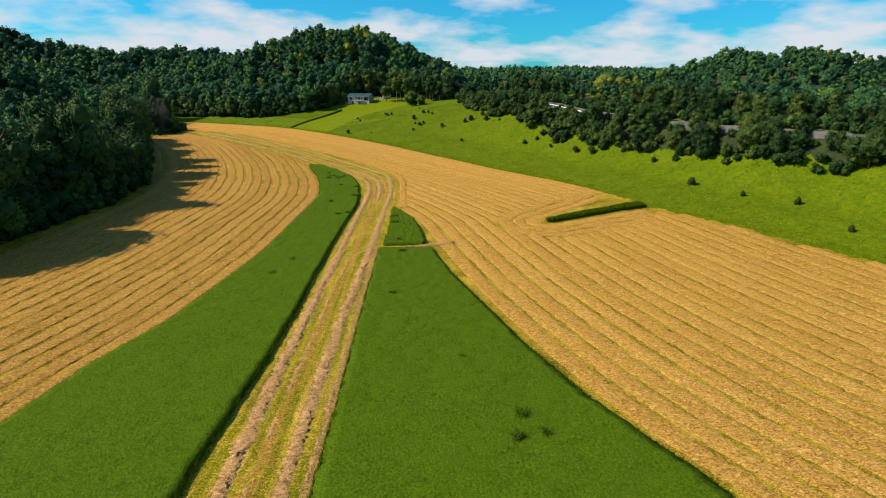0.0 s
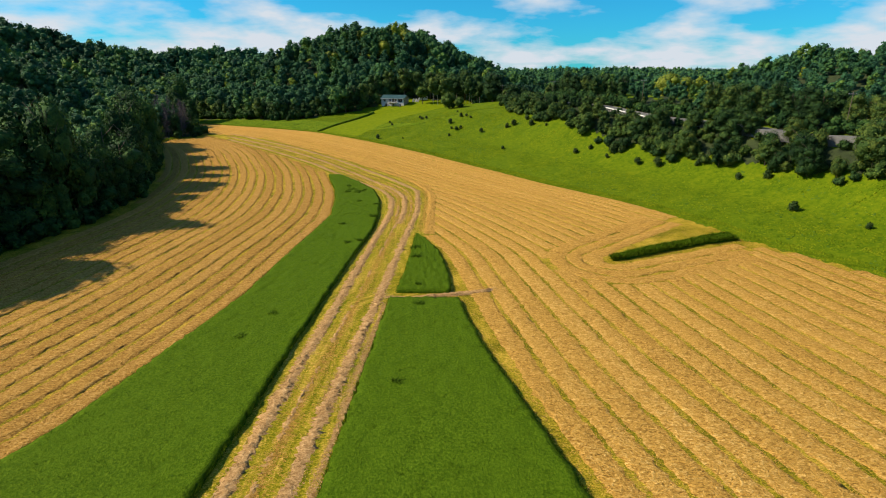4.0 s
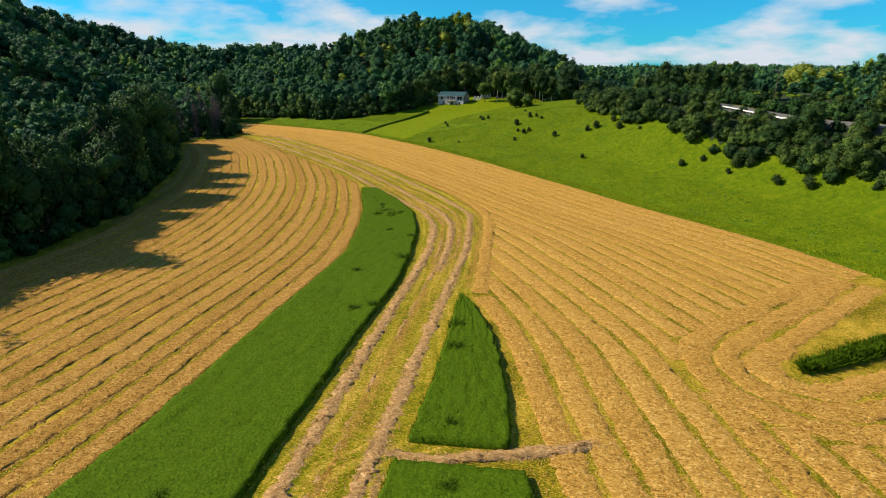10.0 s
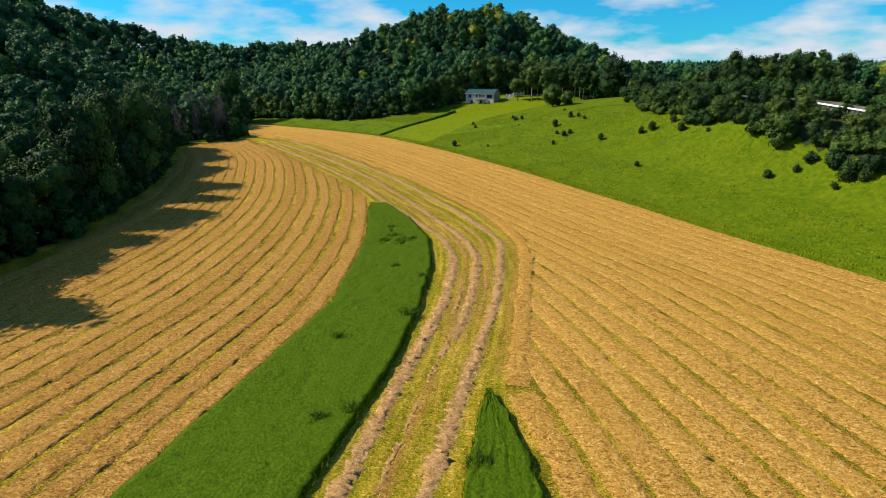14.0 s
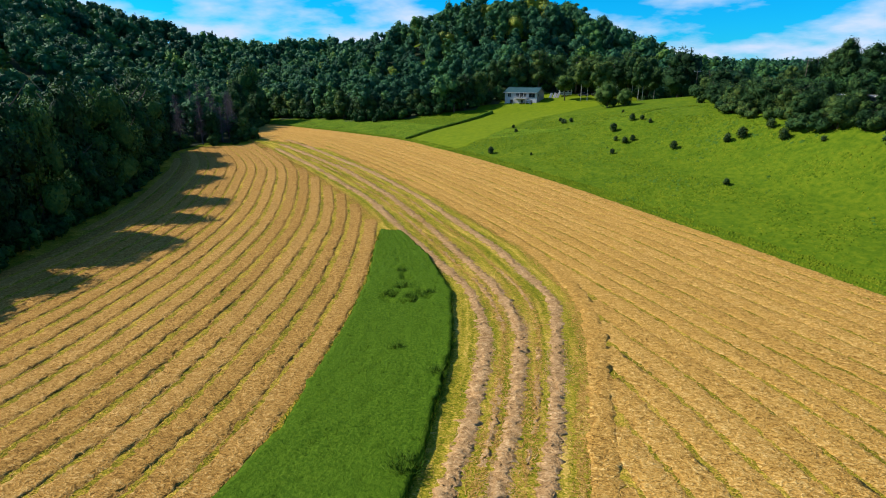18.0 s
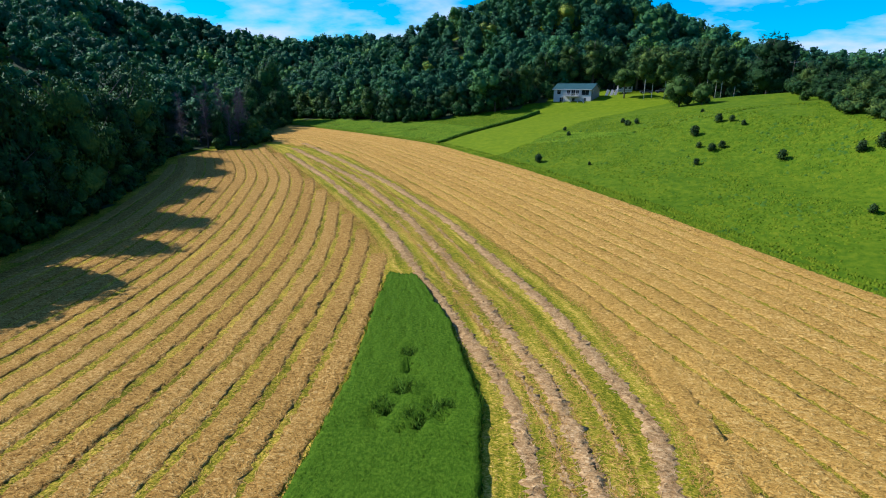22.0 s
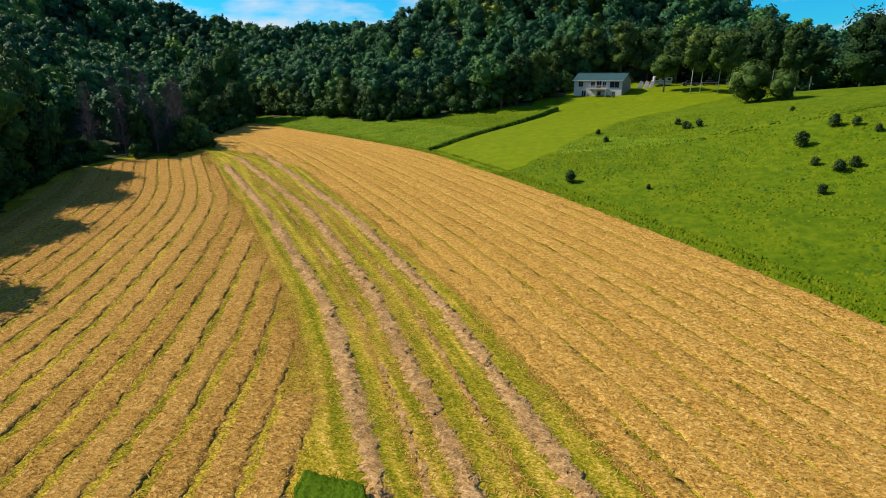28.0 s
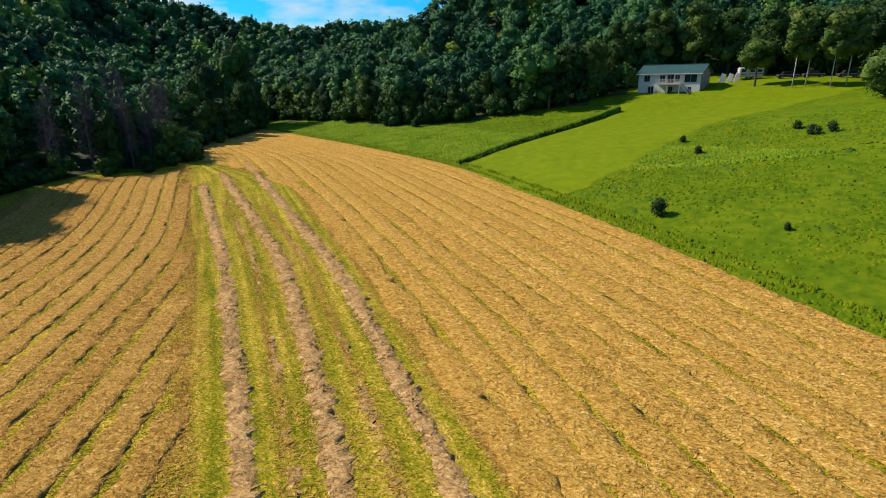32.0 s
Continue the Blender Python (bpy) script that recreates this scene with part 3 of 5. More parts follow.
def wisp_mesh(name, x, y, lift, long, wide, material, rng):
    """Wisps of straw as slim triangles, one end a little raised."""
    n = len(x)
    z = height(x, y) + lift
    w = rng.uniform(0, math.pi, n)
    l = long * rng.uniform(0.5, 1.4, n) / 2
    dx, dy = np.cos(w) * l, np.sin(w) * l
    tx, ty = -np.sin(w) * wide / 2, np.cos(w) * wide / 2
    up = rng.uniform(-0.02, 0.09, n)
    verts = np.stack([np.stack([x - dx + tx, y - dy + ty, z - 0.03], 1), np.stack([x - dx - tx, y - dy - ty, z - 0.02], 1), np.stack([x + dx, y + dy, z + up], 1)], 1).reshape(-1, 3)
    return mesh_from_arrays(name, verts, np.arange(3 * n).reshape(-1, 3), material)


def eased(values, half):
    """A line of values, one a metre, with its corners rounded."""
    padded = np.concatenate([values[0] + (np.arange(-half, 0)) * (values[1] - values[0]), values, values[-1] + np.arange(1, half + 1) * (values[-1] - values[-2])])
    weight = np.hanning(2 * half + 3)[1:-1]
    return np.convolve(padded, weight / weight.sum(), "valid")


def runs(points, inside):
    """Splits a line into its stretches where inside holds."""
    out, now = [], []
    for p, ok in zip(points, inside):
        if ok:
            now.append(p)
        elif now:
            out.append(now)
            now = []
    if now:
        out.append(now)
    return [r for r in out if len(r) > 5]


def wedge_gap(x, y):
    """Distance in metres round the weedy wedge, for the swaths that turn about it."""
    px, py = 28.0, 121.0
    ax, ay = 0.82, 0.57
    t = np.clip((x - px) * ax + (y - py) * ay, 0, 60)
    return np.hypot(x - px - t * ax, y - py - t * ay)


row_y = np.arange(-45, 340, 1.0)
for k in range(-16, 34):
    near = np.interp(row_y, ROW_Y, ROW_X) - np.interp(150, ROW_Y, ROW_X) + 54.0 - 3.45 * (k - 1)
    x = eased(np.where(row_y < 150, near, edge_x(row_y) - 1.6 - 3.45 * (k - 1)), 9)
    own = swath_rng.uniform(0.95, 1.08)
    left = np.where(row_y < 103, np.interp(row_y, BLOCK_Y, BLOCK_R), lane_right(row_y))
    ok = (x > left + 1.2) & (x < edge_x(row_y) - 1.2) & (wedge_gap(x, row_y) > 11.2)
    for run in runs(list(zip(x, row_y)), ok):
        swath("hay_swath", run, lambda v: own * (2.86 + 0.24 * smooth(135, 190, v)), 0.09, "broad flat swath of dry golden hay on the stubble", "hay swaths of the wide field", 0.13, slant=True, broken=0.05)
for ring in range(3):
    r = 2.2 + 1.6 + 3.3 * ring
    tip, way, nrm = Vector((28.5, 121)), Vector((0.86, 0.50)), Vector((-0.50, 0.86))
    lower = [tip + Vector((0.9, 0.43)) * s - Vector((-0.43, 0.9)) * r for s in np.arange(30 - 2 * ring, 0, -1.0)]
    arc = [tip + Vector((math.cos(w), math.sin(w))) * r for w in np.arange(math.radians(-64), math.radians(-222), -0.12)]
    upper = [tip + Vector((0.72, 0.69)) * s + Vector((-0.69, 0.72)) * r for s in np.arange(0, 36, 1.0)]
    line = [(p.x, p.y) for p in lower + arc + upper]
    ok = [x < edge_x(y) - 1.5 for x, y in line]
    for run in runs(line, ok):
        swath("hay_swath", run, 2.85, 0.12, "curved swath of golden hay turning round the weeds", "hay swaths round the wedge", 0.16, broken=0.08)
left_y = np.arange(-45, 298, 1.0)
for k in range(0, 26):
    x = eased(np.interp(left_y, LEFT_Y, LEFT_X), 16) - 1.7 - 3.0 * k
    own = swath_rng.uniform(0.9, 1.06)
    ok = (x > wood_x(left_y) + 5) & ((left_y < 207) | (x < lane_left(left_y) - 0.5))
    for run in runs(list(zip(x, left_y)), ok):
        swath("hay_swath", run, lambda v: own * (2.6 - 0.22 * smooth(140, 190, v) + 0.42 * smooth(205, 255, v)), 0.078, "narrow raked swath of dry hay with a shaded flank", "hay swaths beside the wood", 0.14, OLD_STRAW, slant=True, step=0.4, profile=RIDGED, broken=0.18)
DULL_STRAW = node_material("dull_straw", [(0.3, (0.2232, 0.1243, 0.0472)), (0.45, (0.3803, 0.2203, 0.0826)), (0.56, (0.4795, 0.2911, 0.122)), (0.72, (0.6449, 0.4327, 0.2046))], 2.2, 8, 0.9, 0.9, bump_distance=0.25, gloss=0.05, fibre=6.0, island=0.2, drift=0.25, drift_scale=0.9)
for line in (LANE_1, LANE_2, LANE_3):
    knots = np.array(line)
    reach = np.concatenate([[0], np.cumsum(np.hypot(*np.diff(knots, axis=0).T))])
    marks = np.arange(0, reach[-1], 1.0)
    line = list(zip(eased(np.interp(marks, reach, knots[:, 0]), 7), eased(np.interp(marks, reach, knots[:, 1]), 7)))
    swath("hay_windrow", line, 1.55, 0.11, "rough windrow of greyish hay along the green lane", "windrows of the lane", 0.30, DULL_STRAW, step=0.25, profile=ROPE, broken=0.25, wisps=14, wisp_wide=0.08)
swath("hay_windrow", [(-12, 103.2), (-8, 102.6), (-3, 103.9), (2, 105.2), (5.5, 106.6)], 1.3, 0.25, "short cross windrow of hay between the crop blocks", "windrows of the lane", 0.25, DULL_STRAW, profile=ROPE, broken=0.2, wisps=30)



def midway(a, b, y0, y1, f=0.5):
    """The line a share f of the way from line a to line b."""
    ys = np.arange(y0, y1, 1.0)
    pa, pb = np.array(a), np.array(b)
    xs = np.interp(ys, pa[:, 1], pa[:, 0]) * (1 - f) + np.interp(ys, pb[:, 1], pb[:, 0]) * f
    return list(zip(eased(xs, 7), ys))


for line, wide in ((midway(LANE_1, LANE_3, 20, 150, 0.42), 0.7), (midway(LANE_1, LANE_2, 152, 262, 0.55), 0.7), (midway(LANE_2, LANE_3, 152, 268, 0.5), 0.6), ([(x + 2.0, y) for x, y in midway(LANE_3, LANE_3, 24, 100)], 0.6)):
    swath("thin_windrow", line, wide, 0.03, "thin broken line of dry hay along the green lane", "thin hay lines of the lane", 0.25, DULL_STRAW, step=0.3, profile=ROPE, broken=0.75, wisps=7)
ys = np.arange(138, 282, 1.0)
swath("hay_swath", list(zip(eased(lane_right(ys), 8) + 1.0, ys)), 2.3, 0.12, "swath of golden hay bordering the green lane", "hay swaths of the wide field", 0.2)


def lane_mesh():
    """The lane's ground as a strip, laid out across and along for the streaks of the mower."""
    ys = np.arange(0, 292, 0.8)
    left = eased(np.where(ys < 207, np.interp(ys, STRIP_Y, STRIP_R) - 0.5, lane_left(ys)), 6)
    right = eased(np.where(ys < 103, np.interp(ys, BLOCK_Y, BLOCK_L) + 0.5, lane_right(ys)), 4)
    u = np.linspace(0, 1, 26)
    x = left[:, None] + (right - left)[:, None] * u
    y = np.repeat(ys[:, None], len(u), 1) + 0 * x
    verts = np.stack([x, y, height(x, y) + 0.07], 2).reshape(-1, 3)
    n = len(u)
    i, j = np.meshgrid(np.arange(n - 1), np.arange(len(ys) - 1))
    a = (j * n + i).ravel()
    faces = np.stack([a, a + 1, a + n + 1, a + n], 1)
    me = mesh_from_arrays("mown_lane", verts, faces, LANE, True)
    across = np.concatenate([np.outer(np.interp(ys, [0, 150, 200, 290], [12, 12, 15, 13]), u).reshape(-1, 1), verts[:, 1:2]], 1)
    me.uv_layers.new(name="across").data.foreach_set("uv", across[faces.ravel()].astype(np.float32).ravel())
    return me


tagged(new("mown_lane", lane_mesh()), "green and straw-coloured mown lane between the hay fields", "lane", kind="structure")

# ---- standing crop ----
crop_rng = np.random.default_rng(21)


def blades(name, x, y, tall, wide, count, material, rng, lean=0.35, toward=(0.0, 0.0, 1.0)):
    """Upright blades of grass, count at each place, as one mesh of triangles."""
    x, y = np.repeat(x, count), np.repeat(y, count)
    n = len(x)
    x, y = x + rng.normal(0, 0.12, n), y + rng.normal(0, 0.12, n)
    z = height(x, y)
    turn = rng.uniform(0, 2 * math.pi, n)
    h = np.repeat(np.broadcast_to(tall, (n // count,)), count) * rng.uniform(0.7, 1.15, n)
    w = wide * rng.uniform(0.6, 1.4, n)
    cx, cy = np.cos(turn) * w / 2, np.sin(turn) * w / 2
    lx, ly = rng.normal(0, lean, n) * h, rng.normal(0, lean, n) * h
    verts = np.stack([np.stack([x - cx, y - cy, z + 0.3 * h], 1), np.stack([x + cx, y + cy, z + 0.3 * h], 1), np.stack([x + lx, y + ly, z + h], 1)], 1).reshape(-1, 3)
    v = verts.reshape(-1, 3, 3)
    under = np.cross(v[:, 1] - v[:, 0], v[:, 2] - v[:, 0]) @ np.array(toward) < 0
    v[under] = v[under][:, [1, 0, 2]]
    me = mesh_from_arrays(name, v.reshape(-1, 3), np.arange(3 * n).reshape(-1, 3), material, True)
    up = np.stack([rng.normal(0, 0.5, n), rng.normal(0, 0.5, n), np.ones(n)], 1)
    up = np.repeat(up / np.linalg.norm(up, axis=1)[:, None], 3, 0)
    me.normals_split_custom_set_from_vertices(up)
    return me


hollow_rng = random.Random(6)
HOLLOWS = [(cx + hollow_rng.gauss(0, 1.0), cy + hollow_rng.gauss(0, 0.8), hollow_rng.uniform(0.22, 0.6)) for cx, cy in ((-32.4, 188.7), (-31.6, 179.6), (-28.2, 179.6), (-30.2, 183.0), (-29.4, 178.2), (-27.2, 181.5), (-31.2, 185.6)) for _ in range(3)]


def lodged(x, y):
    """How far the crop is beaten down, 0 to 1."""
    x, y = np.asarray(x, float), np.asarray(y, float)
    down = np.zeros(np.broadcast(x, y).shape)
    for hx, hy, r in HOLLOWS:
        down = np.maximum(down, np.exp(-(((x - hx) ** 2 + (y - hy) ** 2) / (r * r)) ** 2))
    return down


def crop_block(name, ys, left, right, tall, label, per_metre, material=CROP, step=0.5):
    """A stand of green crop between two edges: a dense lumpy body with upright sides, and blades over it."""
    base = new(name)
    base.location = (float(np.mean(left)), float(np.mean(ys)), ground_z(np.mean(left), np.mean(ys)))
    tagged(base, label, "crop")
    yy = np.arange(ys[0], ys[-1] + 1e-6, step * 1.5)
    u = np.linspace(0, 1, 27)
    rows = []
    for y in yy:
        a = np.interp(y, ys, left) + crop_rng.normal(0, 0.10)
        b = np.interp(y, ys, right) + crop_rng.normal(0, 0.10)
        x = np.concatenate([[a - 0.05], a + (b - a) * u, [b + 0.05]])
        z = height(x, np.full_like(x, y)) + 0.05 + tall * (0.66 - 0.56 * lodged(x, y)) + crop_rng.normal(0, 0.06, len(x))
        z[0], z[-1] = height(a, y) - 0.05, height(b, y) - 0.05
        rows.append(np.stack([x, np.full_like(x, y), z], 1))
    first, last = rows[0].copy(), rows[-1].copy()
    first[:, 2], last[:, 2] = height(first[:, 0], first[:, 1]) - 0.05, height(last[:, 0], last[:, 1]) - 0.05
    rows = [first] + rows + [last]
    verts = np.concatenate(rows)
    n = len(u) + 2
    i, j = np.meshgrid(np.arange(n - 1), np.arange(len(rows) - 1))
    a = (j * n + i).ravel()
    body = new("crop_body", mesh_from_arrays("crop_body", verts - np.array(base.location), np.stack([a, a + 1, a + n + 1, a + n], 1), material, True))
    body.parent = base
    area = np.sum(np.interp(yy, ys, right) - np.interp(yy, ys, left)) * step * 1.5
    m = int(area * per_metre)
    y = crop_rng.uniform(ys[0], ys[-1], m * 2)
    width = np.interp(y, ys, right) - np.interp(y, ys, left)
    y = y[crop_rng.uniform(0, width.max(), len(y)) < width][:m]
    edge = crop_rng.uniform(0, 1, len(y))
    edge = np.where(crop_rng.uniform(0, 1, len(y)) < 0.12, np.where(edge < 0.5, 0.0, 1.0), edge)
    x = np.interp(y, ys, left) + (np.interp(y, ys, right) - np.interp(y, ys, left)) * edge
    leaves = new("crop_foliage", blades("crop_foliage", x, y, 0.88 * tall * (1 - 0.62 * lodged(x, y)), 0.07, 3, material, crop_rng, 0.22))
    leaves.data.transform(Matrix.Translation(-base.location))
    leaves.parent = base
    tagged(leaves, kind="stuff")
    return base


crop_block("standing_crop_strip", STRIP_Y, STRIP_L, STRIP_R, 0.95, "long curved strip of uncut dark green crop in the hay field", 15)
crop_block("standing_crop_block", BLOCK_Y, BLOCK_L, BLOCK_R, 0.95, "wedge-shaped block of uncut green crop beside the lane", 17)
crop_block("standing_crop_triangle", TRI_Y, TRI_L, TRI_R, 1.0, "small triangular stand of uncut green crop", 22)


def weedy_wedge():
    base = new("weed_wedge")
    base.location = (44, 132, ground_z(44, 132))
    tagged(base, "wedge of tall dark weeds running out into the hay", "weeds")
    rng = np.random.default_rng(8)
    x = rng.uniform(28.2, 58, 5200)
    low, high = np.interp(x, WEDGE_X, WEDGE_LOW), np.interp(x, WEDGE_X, WEDGE_HIGH)
    y = low + (high - low) * rng.uniform(0, 1, len(x)) ** 1.0
    keep = rng.uniform(0, 9, len(x)) < (high - low) + 3
    me = blades("weed_foliage", x[keep], y[keep], 1.0, 0.28, 4, CROP, rng, 0.45)
    me.transform(Matrix.Translation(-base.location))
    ob = new("weed_foliage", me)
    ob.parent = base
    tagged(ob, kind="stuff")
    xs = np.arange(28.2, 58, 0.5)
    verts, faces = [], []
    for k, xx in enumerate(xs):
        a, b = np.interp(xx, WEDGE_X, WEDGE_LOW), np.interp(xx, WEDGE_X, WEDGE_HIGH)
        for f, h in ((0, 0), (0.06, 0.55), (0.3, 0.75), (0.6, 0.8), (0.94, 0.5), (1, 0)):
            y = a + (b - a) * f
            verts.append((xx - 44, y - 132, ground_z(xx, y) - base.location.z + 0.03 + h * rng.uniform(0.7, 1.2)))
        if k:
            p, q = 6 * (k - 1), 6 * k
            faces += [(p + i, q + i, q + i + 1, p + i + 1) for i in range(5)]
    body = new("weed_body", mesh_of("weed_body", verts, faces, CROP, False))
    body.parent = base


weedy_wedge()

# ---- trees ----
tree_rng = np.random.default_rng(3)


def ball(k=1):
    bm = bmesh.new()
    bmesh.ops.create_icosphere(bm, subdivisions=k, radius=1.0)
    v = np.array([tuple(p.co) for p in bm.verts])
    f = np.array([[p.index for p in face.verts] for face in bm.faces])
    bm.free()
    return v, f


G = (1 + math.sqrt(5)) / 2
BALL = np.array([(s * a, t * G * a, 0) for a in (1,) for s in (-1, 1) for t in (-1, 1)] + [(0, s, t * G) for s in (-1, 1) for t in (-1, 1)] + [(t * G, 0, s) for s in (-1, 1) for t in (-1, 1)], float)
_bm = bmesh.new()
for p in BALL:
    _bm.verts.new(p)
bmesh.ops.convex_hull(_bm, input=_bm.verts[:])
_bm.verts.index_update()
BALL = np.array([tuple(v.co.normalized() * 1.08) for v in _bm.verts])
BALL_F = np.array([[v.index for v in f.verts] for f in _bm.faces])
_bm.free()
FINE_BALL, FINE_BALL_F = ball(1)


def crown_arrays(rng, tall, radius, low, lobes, leaves, leaf, core=0.78, narrow=0.0, fine=False, lobe=1.0, loose=0.0):
    """A crown of lobes round a stem: solid leafy cores, and loose leaf tufts over them. Returns verts, triangles."""
    bv, bf = (FINE_BALL, FINE_BALL_F) if fine else (BALL, BALL_F)
    half = (tall - low) / 2
    centres, sizes = [], []
    for k in range(lobes):
        f = (k + 0.5) / lobes
        up = -0.75 + 1.6 * f
        w = rng.uniform(0, 2 * math.pi)
        girth = math.sqrt(max(0.05, 1 - (up * 0.95) ** 2)) * (1 - narrow * f)
        r = radius * girth * rng.uniform(0.35, 0.68)
        centres.append((math.cos(w) * r, math.sin(w) * r, low + half + up * half * 0.85))
        sizes.append(lobe * radius * rng.uniform(0.36, 0.55) * (1 - 0.45 * narrow * f))
    centres.append((0, 0, low + half))
    sizes.append(radius * 0.62)
    centres, sizes = np.array(centres), np.array(sizes)
    verts, faces, normals, base = [], [], [], 0
    for c, s in zip(centres, sizes):
        v = bv * s * core * (1 + np.clip(rng.normal(0, 0.22, (len(bv), 1)), -0.4, 0.45)) * np.array([1, 1, 0.9]) + c
        verts.append(v)
        away = (v - c) / np.linalg.norm(v - c, axis=1)[:, None] + rng.normal(0, 0.33, v.shape)
        normals.append(away / np.linalg.norm(away, axis=1)[:, None])
        faces.append(bf + base)
        base += len(v)
    pick = rng.choice(len(centres), leaves, p=sizes ** 2 / np.sum(sizes ** 2))
    out = rng.normal(0, 1, (leaves, 3))
    out[:, 2] = out[:, 2] * 0.9 + 0.25
    out /= np.linalg.norm(out, axis=1)[:, None]
    place = centres[pick] + out * (sizes[pick] * rng.uniform(0.78, 1.12 + loose, leaves))[:, None]
    face = out + rng.normal(0, 0.55, (leaves, 3))
    face /= np.linalg.norm(face, axis=1)[:, None]
    side = np.cross(face, rng.normal(0, 1, (leaves, 3)))
    side /= np.linalg.norm(side, axis=1)[:, None] + 1e-9
    other = np.cross(face, side)
    s = (leaf * rng.uniform(0.6, 1.4, leaves))[:, None]
    q = np.stack([place - side * s * 0.75, place + other * s * 0.8 - face * s * 0.15, place + side * s * 0.75 - other * s * 0.4], 1)
    turned = np.einsum("ij,ij->i", np.cross(q[:, 1] - q[:, 0], q[:, 2] - q[:, 0]), out) < 0
    q[turned] = q[turned][:, [0, 2, 1]]
    bend = 0.9 * out + 0.38 * face + rng.normal(0, 0.16, (leaves, 3))
    normals.append(np.repeat(bend / np.linalg.norm(bend, axis=1)[:, None], 3, 0))
    verts.append(q.reshape(-1, 3))
    faces.append((base + np.arange(3 * leaves)).reshape(-1, 3))
    return np.concatenate(verts), np.concatenate(faces), np.concatenate(normals)


def trunk_mesh(rng, tall, thick, limbs, reach, material, start=0.35, name="trunk"):
    lean = rng.normal(0, 0.002 if material is PALE_BARK else 0.02, 2) * tall
    pieces = [tube([(0, 0, -0.8), (lean[0] * 0.2, lean[1] * 0.2, tall * 0.3), (lean[0] * 0.6, lean[1] * 0.6, tall * 0.65), (lean[0], lean[1], tall * 0.93)],
                   [thick * 1.25, thick, thick * 0.65, thick * 0.15], 7)]
    for k in range(limbs):
        h = tall * (start + (0.85 - start) * (k + 0.5) / limbs)
        w = rng.uniform(0, 2 * math.pi)
        r = reach * rng.uniform(0.5, 0.85)
        f = h / tall
        a = Vector((lean[0] * f, lean[1] * f, h))
        b = a + Vector((math.cos(w) * r * 0.5, math.sin(w) * r * 0.5, r * 0.35))
        c = a + Vector((math.cos(w) * r, math.sin(w) * r, r * 0.8))
        pieces.append(tube([a, b, c], [thick * 0.4, thick * 0.25, thick * 0.06], 5))
    return mesh_of(name, *joined(pieces), material, False)


def tree_thing(name, label, tall, radius, low, lobes, leaves, leaf, leaf_material, bark_material, limbs=6, narrow=0.0, category="tree", group="", start=0.35, fine=False, core=0.78, loose=0.0):
    """One tree at the world's origin: trunk with limbs, and crown. To be copied."""
    base = tagged(new(name), label, category, group)
    t = new("trunk", trunk_mesh(tree_rng, tall, tall * (0.0062 if bark_material is PALE_BARK else 0.020), limbs, radius, bark_material, start))
    t.parent = base
    v, f, lit = crown_arrays(tree_rng, tall, radius, low, lobes, leaves, leaf, narrow=narrow, fine=fine, core=core, loose=loose)
    c = new("crown", mesh_from_arrays("crown", v, f, leaf_material, True))
    c.data.normals_split_custom_set_from_vertices(lit)
    c.parent = base
    return base


placed = []


def plant(kinds, x, y, scale, rng, sink=0.0, rise=1.0):
    ob = kinds[int(rng.integers(len(kinds)))]
    m = Matrix.LocRotScale((x, y, ground_z(x, y) - sink), Euler((0, 0, rng.uniform(0, 6.28))), (scale * rng.uniform(0.9, 1.1), scale * rng.uniform(0.9, 1.1), scale * rise))
    placed.append(ob)
    return copy_thing(ob, m)


def retire(kinds):
    """Takes away the pattern trees that were copied."""
    for ob in kinds:
        for o in (*ob.children_recursive, ob):
            bpy.data.objects.remove(o)


edge_kinds = [tree_thing("broadleaf_tree", "dense dark green broadleaf tree at the wood's edge", 13 + k, 4.4 + 0.4 * k, 0.0, 20, 2900, 0.36, LEAF_DEEP, BARK, core=0.68, loose=0.08, group="trees along the wood's edge") for k in range(4)]
rng = np.random.default_rng(31)
for row, gap in ((0, 5.0), (1, 5.6)):
    y = 60.0
    while y < 352:
        x = float(wood_x(y)) - 0.8 - 5.0 * row + rng.normal(0, 1.0)
        if not (row == 0 and rng.uniform() < 0.08):
            low = 0.42 if 262 < y < 306 else 0.6 if 306 <= y < 335 else 1.0
            plant(edge_kinds, x, y, low * (rng.uniform(0.5, 1.1) + 0.25 * row + (0.3 if 97 < y < 150 else -0.12 if y < 92 else 0.0)), rng, rise=rng.uniform(0.8, 1.55))
        y += gap * rng.uniform(0.75, 1.25)
retire(edge_kinds)
under_kinds = [tree_thing("edge_bush", "low dark leafy bush at the foot of the wood", 3.4, 2.3, 0.0, 11, 480, 0.36, LEAF_DEEP, BARK, 4, category="bush", group="bushes along the wood's edge") for k in range(2)]
y = 62.0
while y < 350:
    plant(under_kinds, float(wood_x(y)) + 1.2 + rng.normal(0, 0.8), y, rng.uniform(0.6, 1.15), rng)
    y += rng.uniform(2.2, 4.6)
for x in np.arange(-160, 20, 3.1):
    plant(under_kinds, x + rng.normal(0, 0.7), float(np.interp(x, BACK_X, BACK_Y)) + rng.normal(0.5, 1.0), rng.uniform(0.7, 1.6), rng)

